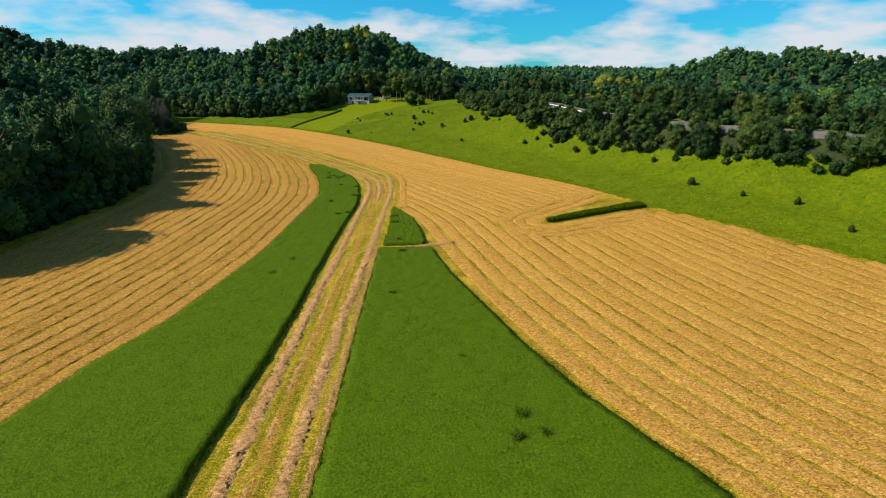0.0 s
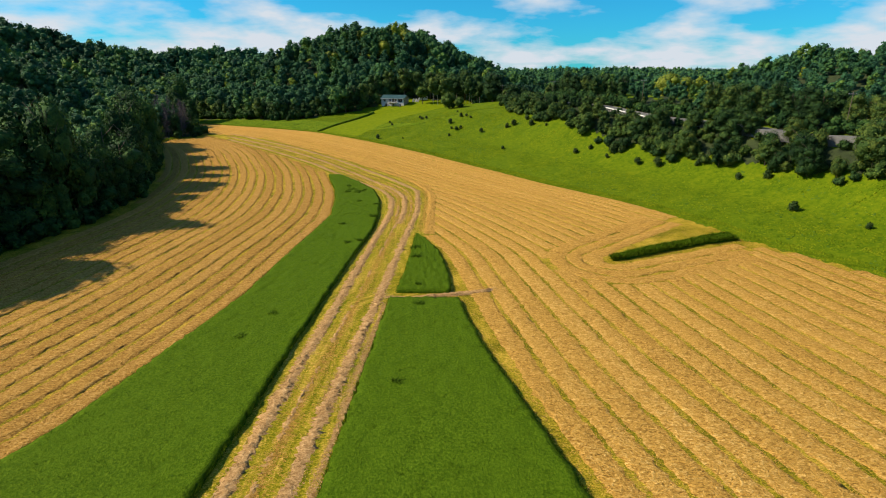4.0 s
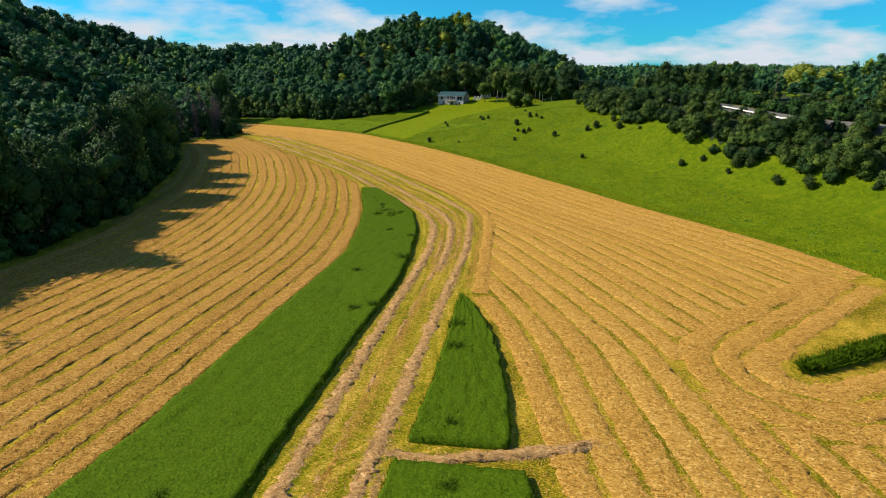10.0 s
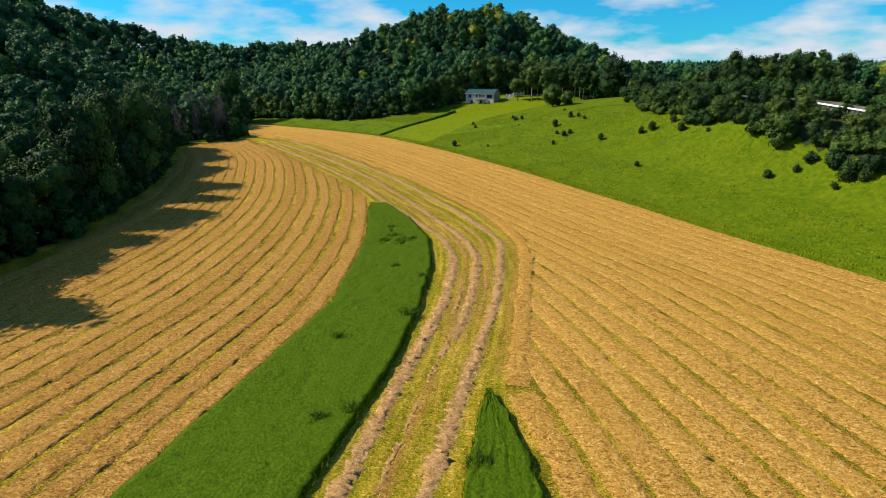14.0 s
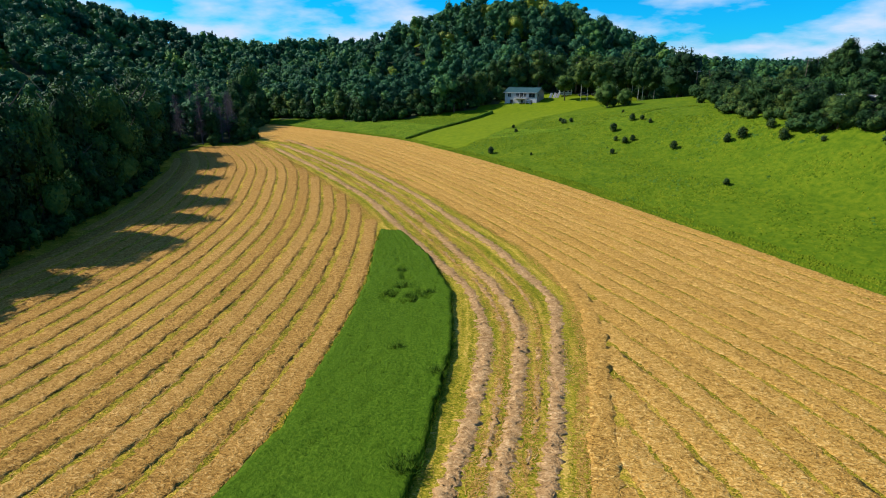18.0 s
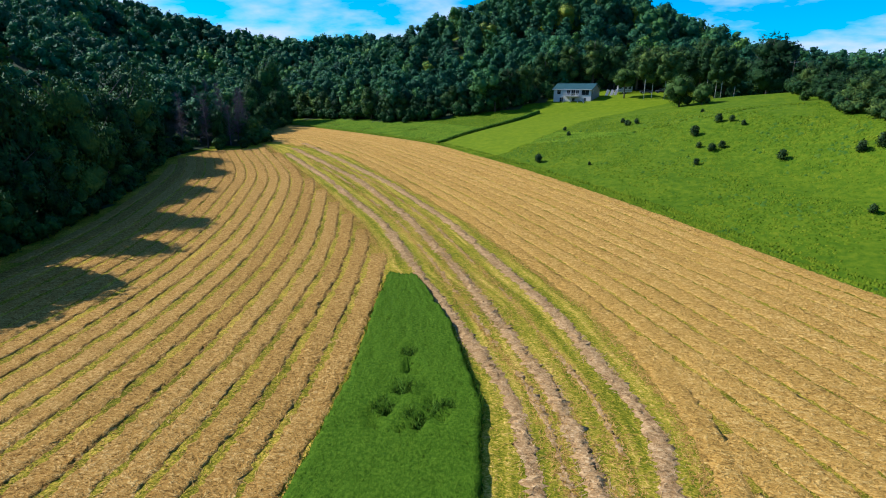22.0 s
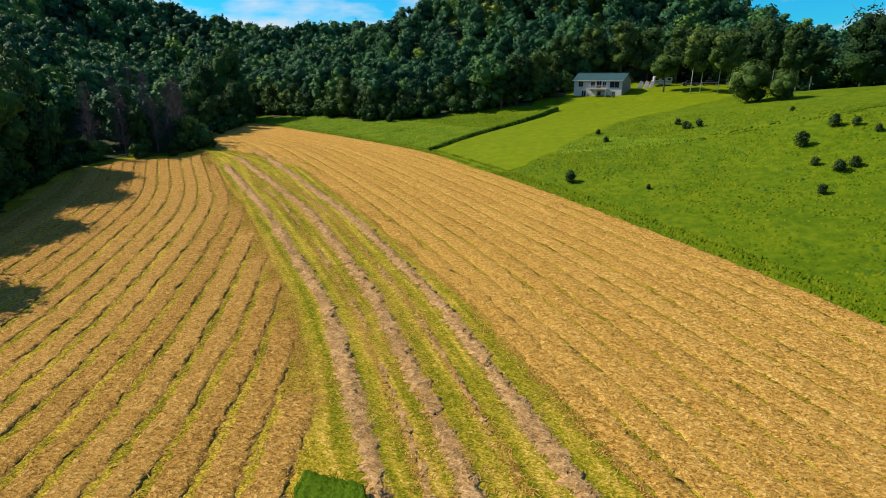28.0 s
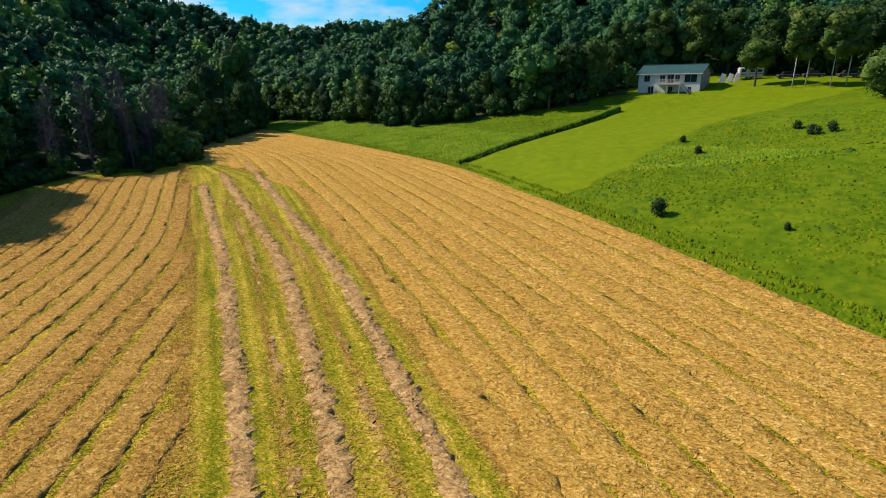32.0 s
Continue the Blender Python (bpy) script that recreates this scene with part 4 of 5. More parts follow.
belt_kinds = [tree_thing("roadside_tree", "leafy mid-green tree in the belt below the road", 8 + 1.2 * k, 3.7 + 0.4 * k, 0.2, 18, 2800, 0.30, LEAF_EDGE, BARK, core=0.68, loose=0.08, group="trees of the belt below the road") for k in range(4)]
light_kinds = [tree_thing("yellowish_tree", "yellow-green leafy tree standing out from darker ones", 10 + k, 4.4, 0.6, 18, 3200, 0.30, LEAF_LIGHT, BARK, group="yellow-green trees") for k in range(2)]
tall_kinds = [tree_thing("tall_tree", "tall dark green broadleaf tree beyond the road", 16 + 1.5 * k, 5.0, 1.2, 22, 2800, 0.38, LEAF_EDGE, BARK, core=0.68, loose=0.08, group="tall trees beyond the road") for k in range(3)]
BELT_Y = [60, 92, 117, 133, 148, 167, 187, 205, 219, 240, 262, 287, 315]
BELT_X = [150, 128, 108, 97, 90, 82.5, 70, 59, 51, 41, 31, 25, 25]
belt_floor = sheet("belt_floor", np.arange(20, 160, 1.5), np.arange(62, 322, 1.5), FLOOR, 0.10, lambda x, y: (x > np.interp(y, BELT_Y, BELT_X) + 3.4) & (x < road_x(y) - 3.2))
tagged(new("belt_floor", belt_floor), "leaf litter under the roadside trees, its shade put into a dark colour", "ground", kind="structure")
belt_bushes = [tree_thing("roadside_bush", "leafy dark green bush under the roadside trees", 3.6, 2.5, 0.0, 12, 620, 0.34, (LEAF_EDGE, LEAF_MID, LEAF_EDGE)[k], BARK, 4, category="bush", group="bushes below the road") for k in range(3)]
for y in np.arange(76, 318, 3.6):
    a, b = float(np.interp(y, BELT_Y, BELT_X)), float(road_x(y)) - 4.4
    for x in np.arange(a + 0.4, b + 1.2, 3.4):
        if rng.uniform() < 0.86:
            plant(belt_bushes, min(x + rng.normal(0, 0.8), b + 0.6), y + rng.normal(0, 0.9), rng.uniform(0.5, 0.75) if x > b - 6 else rng.uniform(0.55, 1.1), rng)
retire(belt_bushes)
y = 75.0
while y < 318:
    a, b = float(np.interp(y, BELT_Y, BELT_X)), float(road_x(y)) - 3.6
    for x in np.arange(a + 2, max(b, a + 3), 4.8):
        if rng.uniform() < 0.85:
            plant(belt_kinds, x + rng.normal(0, 0.9), y + rng.normal(0, 1.0), rng.uniform(0.42, 0.62) + (0.14 if y < 190 else 0.0) if x > b - 7 else rng.uniform(0.5, 0.92) if y < 218 else rng.uniform(0.45, 0.72), rng)
    y += 4.6
for y in np.arange(90, 335, 5.6):
    for k in range(2):
        plant(tall_kinds, float(road_x(y)) + 6.5 + 5.5 * k + rng.normal(0, 1.2), y + rng.normal(0, 1.5), (0.58 if 208 < y < 246 else 1.0) * (rng.uniform(0.42, 0.64) + 0.08 * math.sin(y * 0.075)), rng)
for x, y, s in ((-15, 424, 1.3), (-31, 430, 1.2), (-62, 426, 1.3), (9, 428, 1.2), (-46, 415, 1.1), (-80, 408, 1.2), (96, 276, 1.25), (104, 273, 1.35)):
    plant(light_kinds, x, y, s, rng)
for y in np.arange(88, 335, 2.6):
    plant(under_kinds, float(road_x(y)) + 4.6 + rng.normal(0, 0.6), y, rng.uniform(0.7, 1.3), rng)
retire(under_kinds)
plant(belt_kinds, 22.6, 331.5, 1.45, rng)
retire(belt_kinds)
retire(light_kinds)

# lighter trees at the head of the field and along the back of the meadow
back_kinds = [tree_thing("meadow_edge_tree", "leafy mid-green tree at the back of the meadow", 8.5 + k, 3.4, 0.0, 18, 1500, 0.40, (LEAF_MID, LEAF_EDGE)[k % 2], BARK, group="trees at the back of the meadow") for k in range(4)]
for x in np.arange(-168, -54, 4.3):
    y = float(np.interp(x, BACK_X, BACK_Y)) + rng.uniform(0.5, 4.0)
    kind = back_kinds if x < -112 else back_kinds[1::2]
    plant(kind, x + rng.normal(0, 0.9), y, rng.uniform(0.65, 1.2), rng)
for y in np.arange(306, 352, 4.6):
    plant(back_kinds, float(wood_x(y)) - 1.5 + rng.normal(0, 0.8), y, rng.uniform(0.55, 0.95), rng)
retire(back_kinds)

# the grove round the house
pale_kinds = [tree_thing("birch_tree", "slender tree with a bare pale trunk by the house", 15 + k, 3.6, 4.8, 16, 1200, 0.42, LEAF_EDGE, PALE_BARK, 7, start=0.45, group="pale-trunked trees by the house") for k in range(2)]
for x, y, s in ((-10.6, 345, 1.0), (-8.2, 345.5, 0.95), (-4.4, 343, 1.0), (-1.5, 344, 0.95), (8.3, 346, 1.05), (9.8, 337, 1.0), (11.2, 336, 0.9), (16, 343, 0.9), (3, 350, 1.0)):
    plant(pale_kinds, x, y, s, rng)
retire(pale_kinds)
lawn_kinds = [tree_thing("lawn_tree", "small round-headed tree standing on the lawn", 8.8, 3.4, 3.9, 16, 2200, 0.25, LEAF_MID, BARK, 6, start=0.4)]
plant(lawn_kinds, -16.9, 349.6, 1.08, rng)
retire(lawn_kinds)
bush_kinds = [tree_thing("lawn_bush", "large rounded leafy bush reaching down to the grass", 7.2, 3.9, 0.0, 24, 4600, 0.20, LEAF_MID, BARK, 5, category="bush", fine=True)]
plant(bush_kinds, -1.5, 319.5, 1.15, rng)
plant(bush_kinds, 3.9, 315.5, 0.75, rng)
retire(bush_kinds)
for x, y, s in ((-52, 352, 0.8), (-47, 364, 0.9), (-38, 368, 0.95), (-29, 368, 1.0), (-21, 370, 1.0), (-13, 366, 0.9), (-6, 369, 1.0), (1, 364, 1.0), (8, 362, 1.05), (15, 357, 1.0), (21, 352, 0.9), (27, 345, 1.0), (34, 341, 0.9), (30, 352, 1.0), (-57, 346, 0.8), (-61, 343, 0.7)):
    plant(tall_kinds, x, y, s, rng)
retire(tall_kinds)

# cedars and shrubs on the meadow: place and height
cedar_kinds = [tree_thing("cedar_shrub", "small dark cedar shrub standing alone in the meadow", 2.2, 1.15, 0.0, 14, 900, 0.19, NEEDLE, BARK, 5, 0.45, "shrub", "shrubs on the meadow", start=0.1, core=0.5, loose=0.5) for k in range(3)]
SHRUBS = [(-16.3, 303.5, 1.6), (-15.2, 299.6, 1.9), (-12.9, 299.6, 1.8), (-14.6, 299.0, 1.5), (-31.5, 302.9, 1.3), (-29.6, 294.5, 1.6), (-34, 273, 2.5), (-22.3, 268.5, 1.0), (-1.1, 278.7, 2.9), (2.6, 301, 1.2), (4, 283, 2.4),
          (6.5, 282, 1.7), (8.3, 279, 1.4), (-0.5, 272.8, 1.6), (1.6, 270, 2.1), (3.5, 270.7, 1.9), (-1.6, 264.2, 1.7), (12.2, 261, 2.4), (22.8, 257.2, 2.6),
          (25.5, 256.8, 3.2), (19.4, 238.8, 1.8), (31, 256.6, 2.6), (31.9, 250.7, 3.0), (37, 244.3, 1.4), (43.6, 220.2, 2.4), (48.5, 218.7, 2.0),
          (53.9, 210, 4.2), (51.7, 209, 1.9), (56.1, 207.6, 3.0), (58.4, 198, 2.9), (62.6, 192.7, 3.8), (71, 184, 2.1), (76.4, 171, 2.3), (80.5, 165, 2.9),
          (77.2, 147.2, 3.0), (83.2, 132, 1.8), (90.6, 121.4, 2.4), (89, 102.6, 1.9)]
for x, y, tall in SHRUBS:
    plant(cedar_kinds, x, y, 0.78 * tall / 2.2, rng, 0.05)
retire(cedar_kinds)

# ---- far woods, uncountable ----
woods_rng = np.random.default_rng(77)


def woods(name, patterns, spots, material, label):
    """Many crowns joined into one mesh; spots are rows of x, y, scale."""
    vs, fs, ns, tones, base = [], [], [], [], 0
    pick = woods_rng.integers(0, len(patterns), len(spots))
    for p, (v, f, lit) in enumerate(patterns):
        own = spots[pick == p]
        if not len(own):
            continue
        n, k = len(own), len(v)
        w = woods_rng.uniform(0, 2 * math.pi, n)
        c, s = np.cos(w)[:, None], np.sin(w)[:, None]
        sc = own[:, 2][:, None]
        wide = sc * woods_rng.uniform(0.85, 1.2, (n, 1))
        x = (v[None, :, 0] * c - v[None, :, 1] * s) * wide + own[:, 0][:, None]
        y = (v[None, :, 0] * s + v[None, :, 1] * c) * wide + own[:, 1][:, None]
        z = v[None, :, 2] * sc + height(own[:, 0], own[:, 1])[:, None]
        vs.append(np.stack([x, y, z], 2).reshape(-1, 3))
        ns.append(np.stack([lit[None, :, 0] * c - lit[None, :, 1] * s, lit[None, :, 0] * s + lit[None, :, 1] * c, np.repeat(lit[None, :, 2], n, 0)], 2).reshape(-1, 3))
        fs.append((f[None] + (np.arange(n) * k)[:, None, None] + base).reshape(-1, 3))
        tones.append(np.repeat(np.clip(woods_rng.normal(0.5, 0.25, n) + 0.75 * (woods_rng.uniform(0, 1, n) < 0.02), 0, 1.6), k))
        base += n * k
    ob = new(name, mesh_from_arrays(name, np.concatenate(vs), np.concatenate(fs), material, True))
    ob.data.normals_split_custom_set_from_vertices(np.concatenate(ns))
    ob.data.attributes.new("tone", "FLOAT", "POINT").data.foreach_set("value", np.concatenate(tones).astype(np.float32))
    return tagged(ob, label, "woodland", kind="stuff")


def scatter(x0, x1, y0, y1, gap):
    gx, gy = np.meshgrid(np.arange(x0, x1, gap), np.arange(y0, y1, gap))
    x, y = gx.ravel() + woods_rng.uniform(-0.45, 0.45, gx.size) * gap, gy.ravel() + woods_rng.uniform(-0.45, 0.45, gx.size) * gap
    return x, y


near_patterns = [crown_arrays(woods_rng, 12.0 + 0.9 * k, (4.9, 4.4, 5.2, 4.0, 4.7, 4.2)[k], 0.6, 14, 540, 0.62, core=0.70, lobe=0.92, narrow=(0.1, 0.3, 0.0, 0.35, 0.15, 0.25)[k]) for k in range(6)]
far_patterns = [crown_arrays(woods_rng, 12.5 + k, 5.0, 0.5, 7, 120, 1.15, core=0.76) for k in range(4)]
LOOKOUTS = ((-5, 0, 33.5), (-3, 60, 30), (-8, 115, 26.5), (-17, 155, 24), (-34, 210, 21.3))


def in_sight(x, y, top):
    """Whether a crown of that height clears the land between it and the valley's middle."""
    seen = np.zeros(len(x), bool)
    for ex, ey, ez in LOOKOUTS:
        z = height(x, y) + top
        clear = np.ones(len(x), bool)
        for f in np.linspace(0.25, 0.97, 28):
            px, py = ex + (x - ex) * f, ey + (y - ey) * f
            clear &= ez + (z - ez) * f > height(px, py) + np.where(clearing(px, py), 0, 7)
        seen |= clear
    return seen


x, y = scatter(-300, 300, -50, 520, 7.3)
bear = np.degrees(np.arctan2(x, y + 30))
beside = (y < 60) & (x < 0) & (x > wood_x(y) - 75)
free = ~clearing(x, y) & (((bear > -66) & (bear < 55) & (y > 20)) | beside) & ~((x > wood_x(y) - 9) & (x < wood_x(y)) & (y < 352))
free &= ~((np.abs(x - road_x(y)) < 9) & (y < 345) & (x > 20))
inner = free & (np.hypot(x + 40, y - 200) < 330)
size = woods_rng.uniform(0.8, 1.2, len(x)) * np.where((x > 66) & (x < 101) & (y > 205) & (y < 272), 0.40, np.where((x > 30) & (y < 345), 0.64, 1.0))
spots = np.stack([x, y, size], 1)[inner]
spots = spots[in_sight(spots[:, 0], spots[:, 1], 16.0) | (spots[:, 1] < 60)]
woods("hillside_woods", near_patterns, spots, LEAF, "dense dark green broadleaf woods covering the hills")
x2, y2 = scatter(-620, 620, 60, 980, 10.6)
bear = np.degrees(np.arctan2(x2, y2 + 10))
out = (np.hypot(x2 + 40, y2 - 200) >= 330) & ~clearing(x2, y2) & (bear > -62) & (bear < 52)
spots = np.stack([x2, y2, woods_rng.uniform(0.85, 1.4, len(x2))], 1)[out]
spots = spots[in_sight(spots[:, 0], spots[:, 1], 17.0)]
woods("distant_woods", far_patterns, spots, LEAF, "distant wooded ridges beyond the valley")

# bare greyish trees among the leafy ones by the bend of the field
def dead_tree(rng, tall):
    pieces = [tube([(0, 0, -0.5), (0.1, 0, tall * 0.4), (0.2, 0.1, tall * 0.75), (0.25, 0.1, tall)], [0.2, 0.15, 0.09, 0.02], 6)]
    for k in range(84):
        h = tall * rng.uniform(0.18, 0.95)
        w = rng.uniform(0, 6.28)
        r = rng.uniform(0.9, 3.6) * (1.15 - h / tall)
        a = Vector((0.2 * h / tall, 0, h))
        b = a + Vector((math.cos(w) * r, math.sin(w) * r, r * rng.uniform(0.3, 0.9)))
        pieces.append(tube([a, (a + b) / 2 + Vector((0, 0, 0.1)), b], [0.05, 0.036, 0.012], 3))
        for j in range(5):
            c = a.lerp(b, rng.uniform(0.35, 1))
            d = c + Vector(rng.normal(0, 0.75, 3)) + Vector((0, 0, 0.25))
            pieces.append(tube([c, d], [0.03, 0.008], 3))
    return joined(pieces)


dead_rng = np.random.default_rng(4)
for x, y, tall in ((-131, 276, 14), (-133.5, 279, 16), (-131, 283, 15), (-128, 286, 14), (-135, 287, 18), (-129, 290, 15), (-138, 281, 17), (-132, 292, 16), (-140, 276, 16), (-136, 272, 14), (-127, 281, 12), (-141, 289, 18), (-134, 296, 16)):
    base = tagged(new("bare_tree"), "leafless grey tree standing at the wood's edge", "tree", "bare grey trees")
    base.location = (x, y, ground_z(x, y))
    part("bare_crown", mesh_of("bare_crown", *dead_tree(dead_rng, tall), DEAD_WOOD), None, base)

# ---- tall grass and weeds ----
grass_rng = np.random.default_rng(9)


def mounds(name, x, y, radius, tall, material, rng):
    """Tussocks of grass as low uneven peaks rooted in the ground, as one mesh."""
    n, k = len(x), 6
    w = rng.uniform(0, 2 * math.pi, n)[:, None] + np.arange(k) * 2 * math.pi / k + rng.normal(0, 0.2, (n, k))
    r = (radius * rng.uniform(0.6, 1.4, n))[:, None] * rng.uniform(0.6, 1.3, (n, k))
    h = tall * rng.uniform(0.5, 1.4, n)
    px, py = x[:, None] + np.cos(w) * r, y[:, None] + np.sin(w) * r
    ring = np.stack([px, py, height(px, py) - 0.03], 2)
    tx, ty = x + rng.normal(0, 0.25, n) * r[:, 0], y + rng.normal(0, 0.25, n) * r[:, 0]
    tip = np.stack([tx, ty, height(tx, ty) + h], 1)[:, None]
    verts = np.concatenate([ring, tip], 1).reshape(-1, 3)
    base = (np.arange(n) * (k + 1))[:, None]
    i = np.arange(k)
    faces = np.stack([base + i, base + (i + 1) % k, np.repeat(base + k, k, 1)], 2).reshape(-1, 3)
    return mesh_from_arrays(name, verts, faces, material, True)


def on_meadow(x, y, rng):
    """Whether rough grass grows there: on the meadow, off the lawn and the belt of trees."""
    lawn_here = (x > np.interp(y, LAWN_Y, LAWN_LOW) - 0.1) & (x < np.interp(y, LAWN_Y, LAWN_HIGH) - 1.2 * rng.uniform(0, 1, len(x)) ** 2) & (y > 279) & (y < 368)
    return clearing(x, y) & ~lawn_here & (x > edge_x(y) + 0.2) & (x < np.interp(y, BELT_Y, BELT_X) - 0.5) & ~((x > -60) & (y > 338))


def tussocks(name, count, seed, low, high, radius, tall, material, floor, start=80):
    """Tussocks in drifts over the meadow, between low and high metres from the hay."""
    rng = np.random.default_rng(seed)
    y = rng.uniform(start, 350, count)
    x = edge_x(y) + rng.uniform(low, high, count) * 1.3
    drift = np.sin(x * 0.23 + seed + 1.5 * np.sin(y * 0.13)) * np.sin(y * 0.21 + 1.3 * np.sin(x * 0.17 + seed)) + 0.6 * np.sin(x * 0.8 + y * 0.5) * np.sin(y * 0.9 - seed)
    ok = (drift > rng.uniform(floor, floor + 1.2, count)) & on_meadow(x, y, rng)
    return mounds(name, x[ok], y[ok], radius, tall, material, rng)


tagged(new("meadow_tussocks", tussocks("meadow_tussocks", 70000, 5, 0.5, 64, 0.22, 0.20, STALK, -0.5)), "bright tussocks of standing grass all over the meadow", "grass", kind="stuff")
tagged(new("meadow_grass", tussocks("meadow_grass", 50000, 8, 0.5, 64, 0.30, 0.15, GRASS, -0.6)), "rough green grass of the meadow", "grass", kind="stuff")
tagged(new("meadow_weeds", tussocks("meadow_weeds", 9000, 12, 1.0, 60, 0.40, 0.26, LEAFY_WEED, 0.15)), "darker leafy weeds standing in drifts in the meadow", "weeds", kind="stuff")


tagged(new("bank_grass", tussocks("bank_grass", 42000, 21, 0.3, 34, 0.26, 0.22, BANK_GRASS, -1.2, 288)), "bright tall grass on the bank below the wood", "grass", kind="stuff")


def edge_stalks():
    """Long grass standing in two broken lines along the field's edge."""
    y = grass_rng.uniform(90, 345, 26000)
    d = np.where(grass_rng.uniform(0, 1, len(y)) < 0.5, grass_rng.normal(0.7, 0.25, len(y)), grass_rng.normal(2.6, 0.35, len(y)))
    x = edge_x(y) + d * 1.25
    ok = clearing(x, y) & (np.sin(x * 0.5 + y * 0.31) + np.sin(y * 0.9 - x * 0.6) > grass_rng.uniform(-2.2, 0.8, len(y)))
    x, y = x[ok], y[ok]
    return mounds("edge_stalks", x, y, 0.22, 0.34, STALK, grass_rng)


tagged(new("edge_stalks", edge_stalks()), "long bright green grass along the edge of the hay field", "grass", kind="stuff")


def clump(name, x, y, radius, tall, count, label, material=CROP, category="weeds", group=""):
    a = grass_rng.uniform(0, 6.28, count)
    r = radius * np.sqrt(grass_rng.uniform(0, 1, count))
    me = blades(name, x + r * np.cos(a), y + r * np.sin(a), tall * (0.92 - 0.3 * r / radius), 0.10, 4, material, grass_rng, 0.4)
    base = ground_z(x, y)
    me.transform(Matrix.Translation((-x, -y, -base)))
    ob = new(name, me)
    ob.location = (x, y, base)
    return tagged(ob, label, category, group)


for x, y, r, h in ((-32.6, 188.5, 0.9, 1.2), (-28.6, 179.8, 1.5, 1.2), (-30.6, 183.2, 1.2, 1.2), (-31.4, 180.2, 0.9, 1.15), (-26.8, 181.6, 0.8, 1.2), (-26.2, 143.5, 0.7, 1.35), (-22.4, 129.5, 0.6, 1.35),
                   (-20.2, 131.0, 0.8, 1.3), (-20.1, 151.0, 1.2, 1.4), (-21.0, 163.6, 0.7, 1.3), (-26.0, 167.0, 0.5, 1.3), (-28.9, 88.8, 0.6, 1.25), (-27.0, 95.7, 0.6, 1.25),
                   (6.0, 45.4, 0.8, 1.4), (4.8, 42.0, 0.7, 1.35), (7.7, 42.5, 0.5, 1.35), (1.2, 57.6, 0.4, 1.25), (-8.6, 126.5, 0.8, 1.45), (-8.1, 121.0, 0.9, 1.4), (-7.0, 107.2, 0.4, 1.3),
                   (-8.0, 78.2, 0.4, 1.3), (-6.5, 99.5, 0.8, 1.25)):
    clump("weed_clump", x, y, r, h, int(110 * r) + 24, "dark clump of taller weeds rising from the green crop", WEED, group="weed clumps in the crop")


# low hedge-like bank of uncut grass between the meadow and the lawn
def hedge_bank():
    base = tagged(new("hedge_bank"), "narrow bank of uncut growth along the lawn, darkened for its shaded side", "hedge")
    a, b = Vector((-66.2, 295.6)), Vector((-43.6, 336.6))
    base.location = (a.x, a.y, ground_z(a.x, a.y))
    way = (b - a).normalized()
    side = Vector((way.y, -way.x))
    rng = np.random.default_rng(2)
    n = 80
    verts, faces = [], []
    for k in range(n + 1):
        p = a.lerp(b, k / n) - side * 0.8
        wide = 0.34 + 0.5 * (k / n) ** 5 + rng.normal(0, 0.07)
        tall = 0.75 + 0.5 * (k / n) ** 5 + rng.normal(0, 0.08)
        for o, h in ((-1, -0.1), (-0.85, 0.6), (-0.3, 1), (0.4, 1), (0.95, 0.75), (1, -0.1)):
            q = p + side * o * wide
            verts.append((q.x - base.location.x, q.y - base.location.y, ground_z(q.x, q.y) - base.location.z + h * tall))
        if k:
            i, j = 6 * (k - 1), 6 * k
            faces += [(i + m, j + m, j + m + 1, i + m + 1) for m in range(5)]
    faces += [tuple(range(6)), tuple(range(6 * n, 6 * n + 6))[::-1]]
    # Dark weed colour puts the shade of the bank's lawn side into the growth.
    part("growth", mesh_of("growth", verts, faces, WEED, False), None, base)
    t = rng.uniform(0, 1, 1500)
    o = rng.uniform(-0.5, 0.5, 1500) - 0.8
    x, y = a.x + (b.x - a.x) * t + side.x * o, a.y + (b.y - a.y) * t + side.y * o
    me = blades("blades", x, y, 0.85, 0.15, 3, WEED, rng, 0.3)
    me.transform(Matrix.Translation(-base.location))
    tagged(part("blades", me, None, base), kind="stuff")


hedge_bank()


# ---- loose straw on the swaths ----
straw_rng = np.random.default_rng(14)


def loose_straw(name, x, y, lift, long, wide, material):
    ob = new(name, wisp_mesh(name, x, y, lift, long, wide, material, straw_rng))
    return tagged(ob, "loose wisps of dry straw strewn over the mown field", "straw", kind="stuff")


y = straw_rng.uniform(20, 300, 170000)
x = straw_rng.uniform(-100, 90, len(y))
ok = (x > wood_x(y) + 3) & (x < edge_x(y) - 0.3)
in_strip = (y < 208) & (x > np.interp(y, STRIP_Y, STRIP_L) - 0.2) & (x < np.where(y < 103, np.interp(y, BLOCK_Y, BLOCK_R) + 0.2, np.interp(y, STRIP_Y, STRIP_R)))
lane = (y > 103) & (x < lane_right(y)) & (x > np.where(y < 207, -30, lane_left(y)))
ok &= ~in_strip & ~(lane & (straw_rng.uniform(0, 1, len(y)) < 0.75))


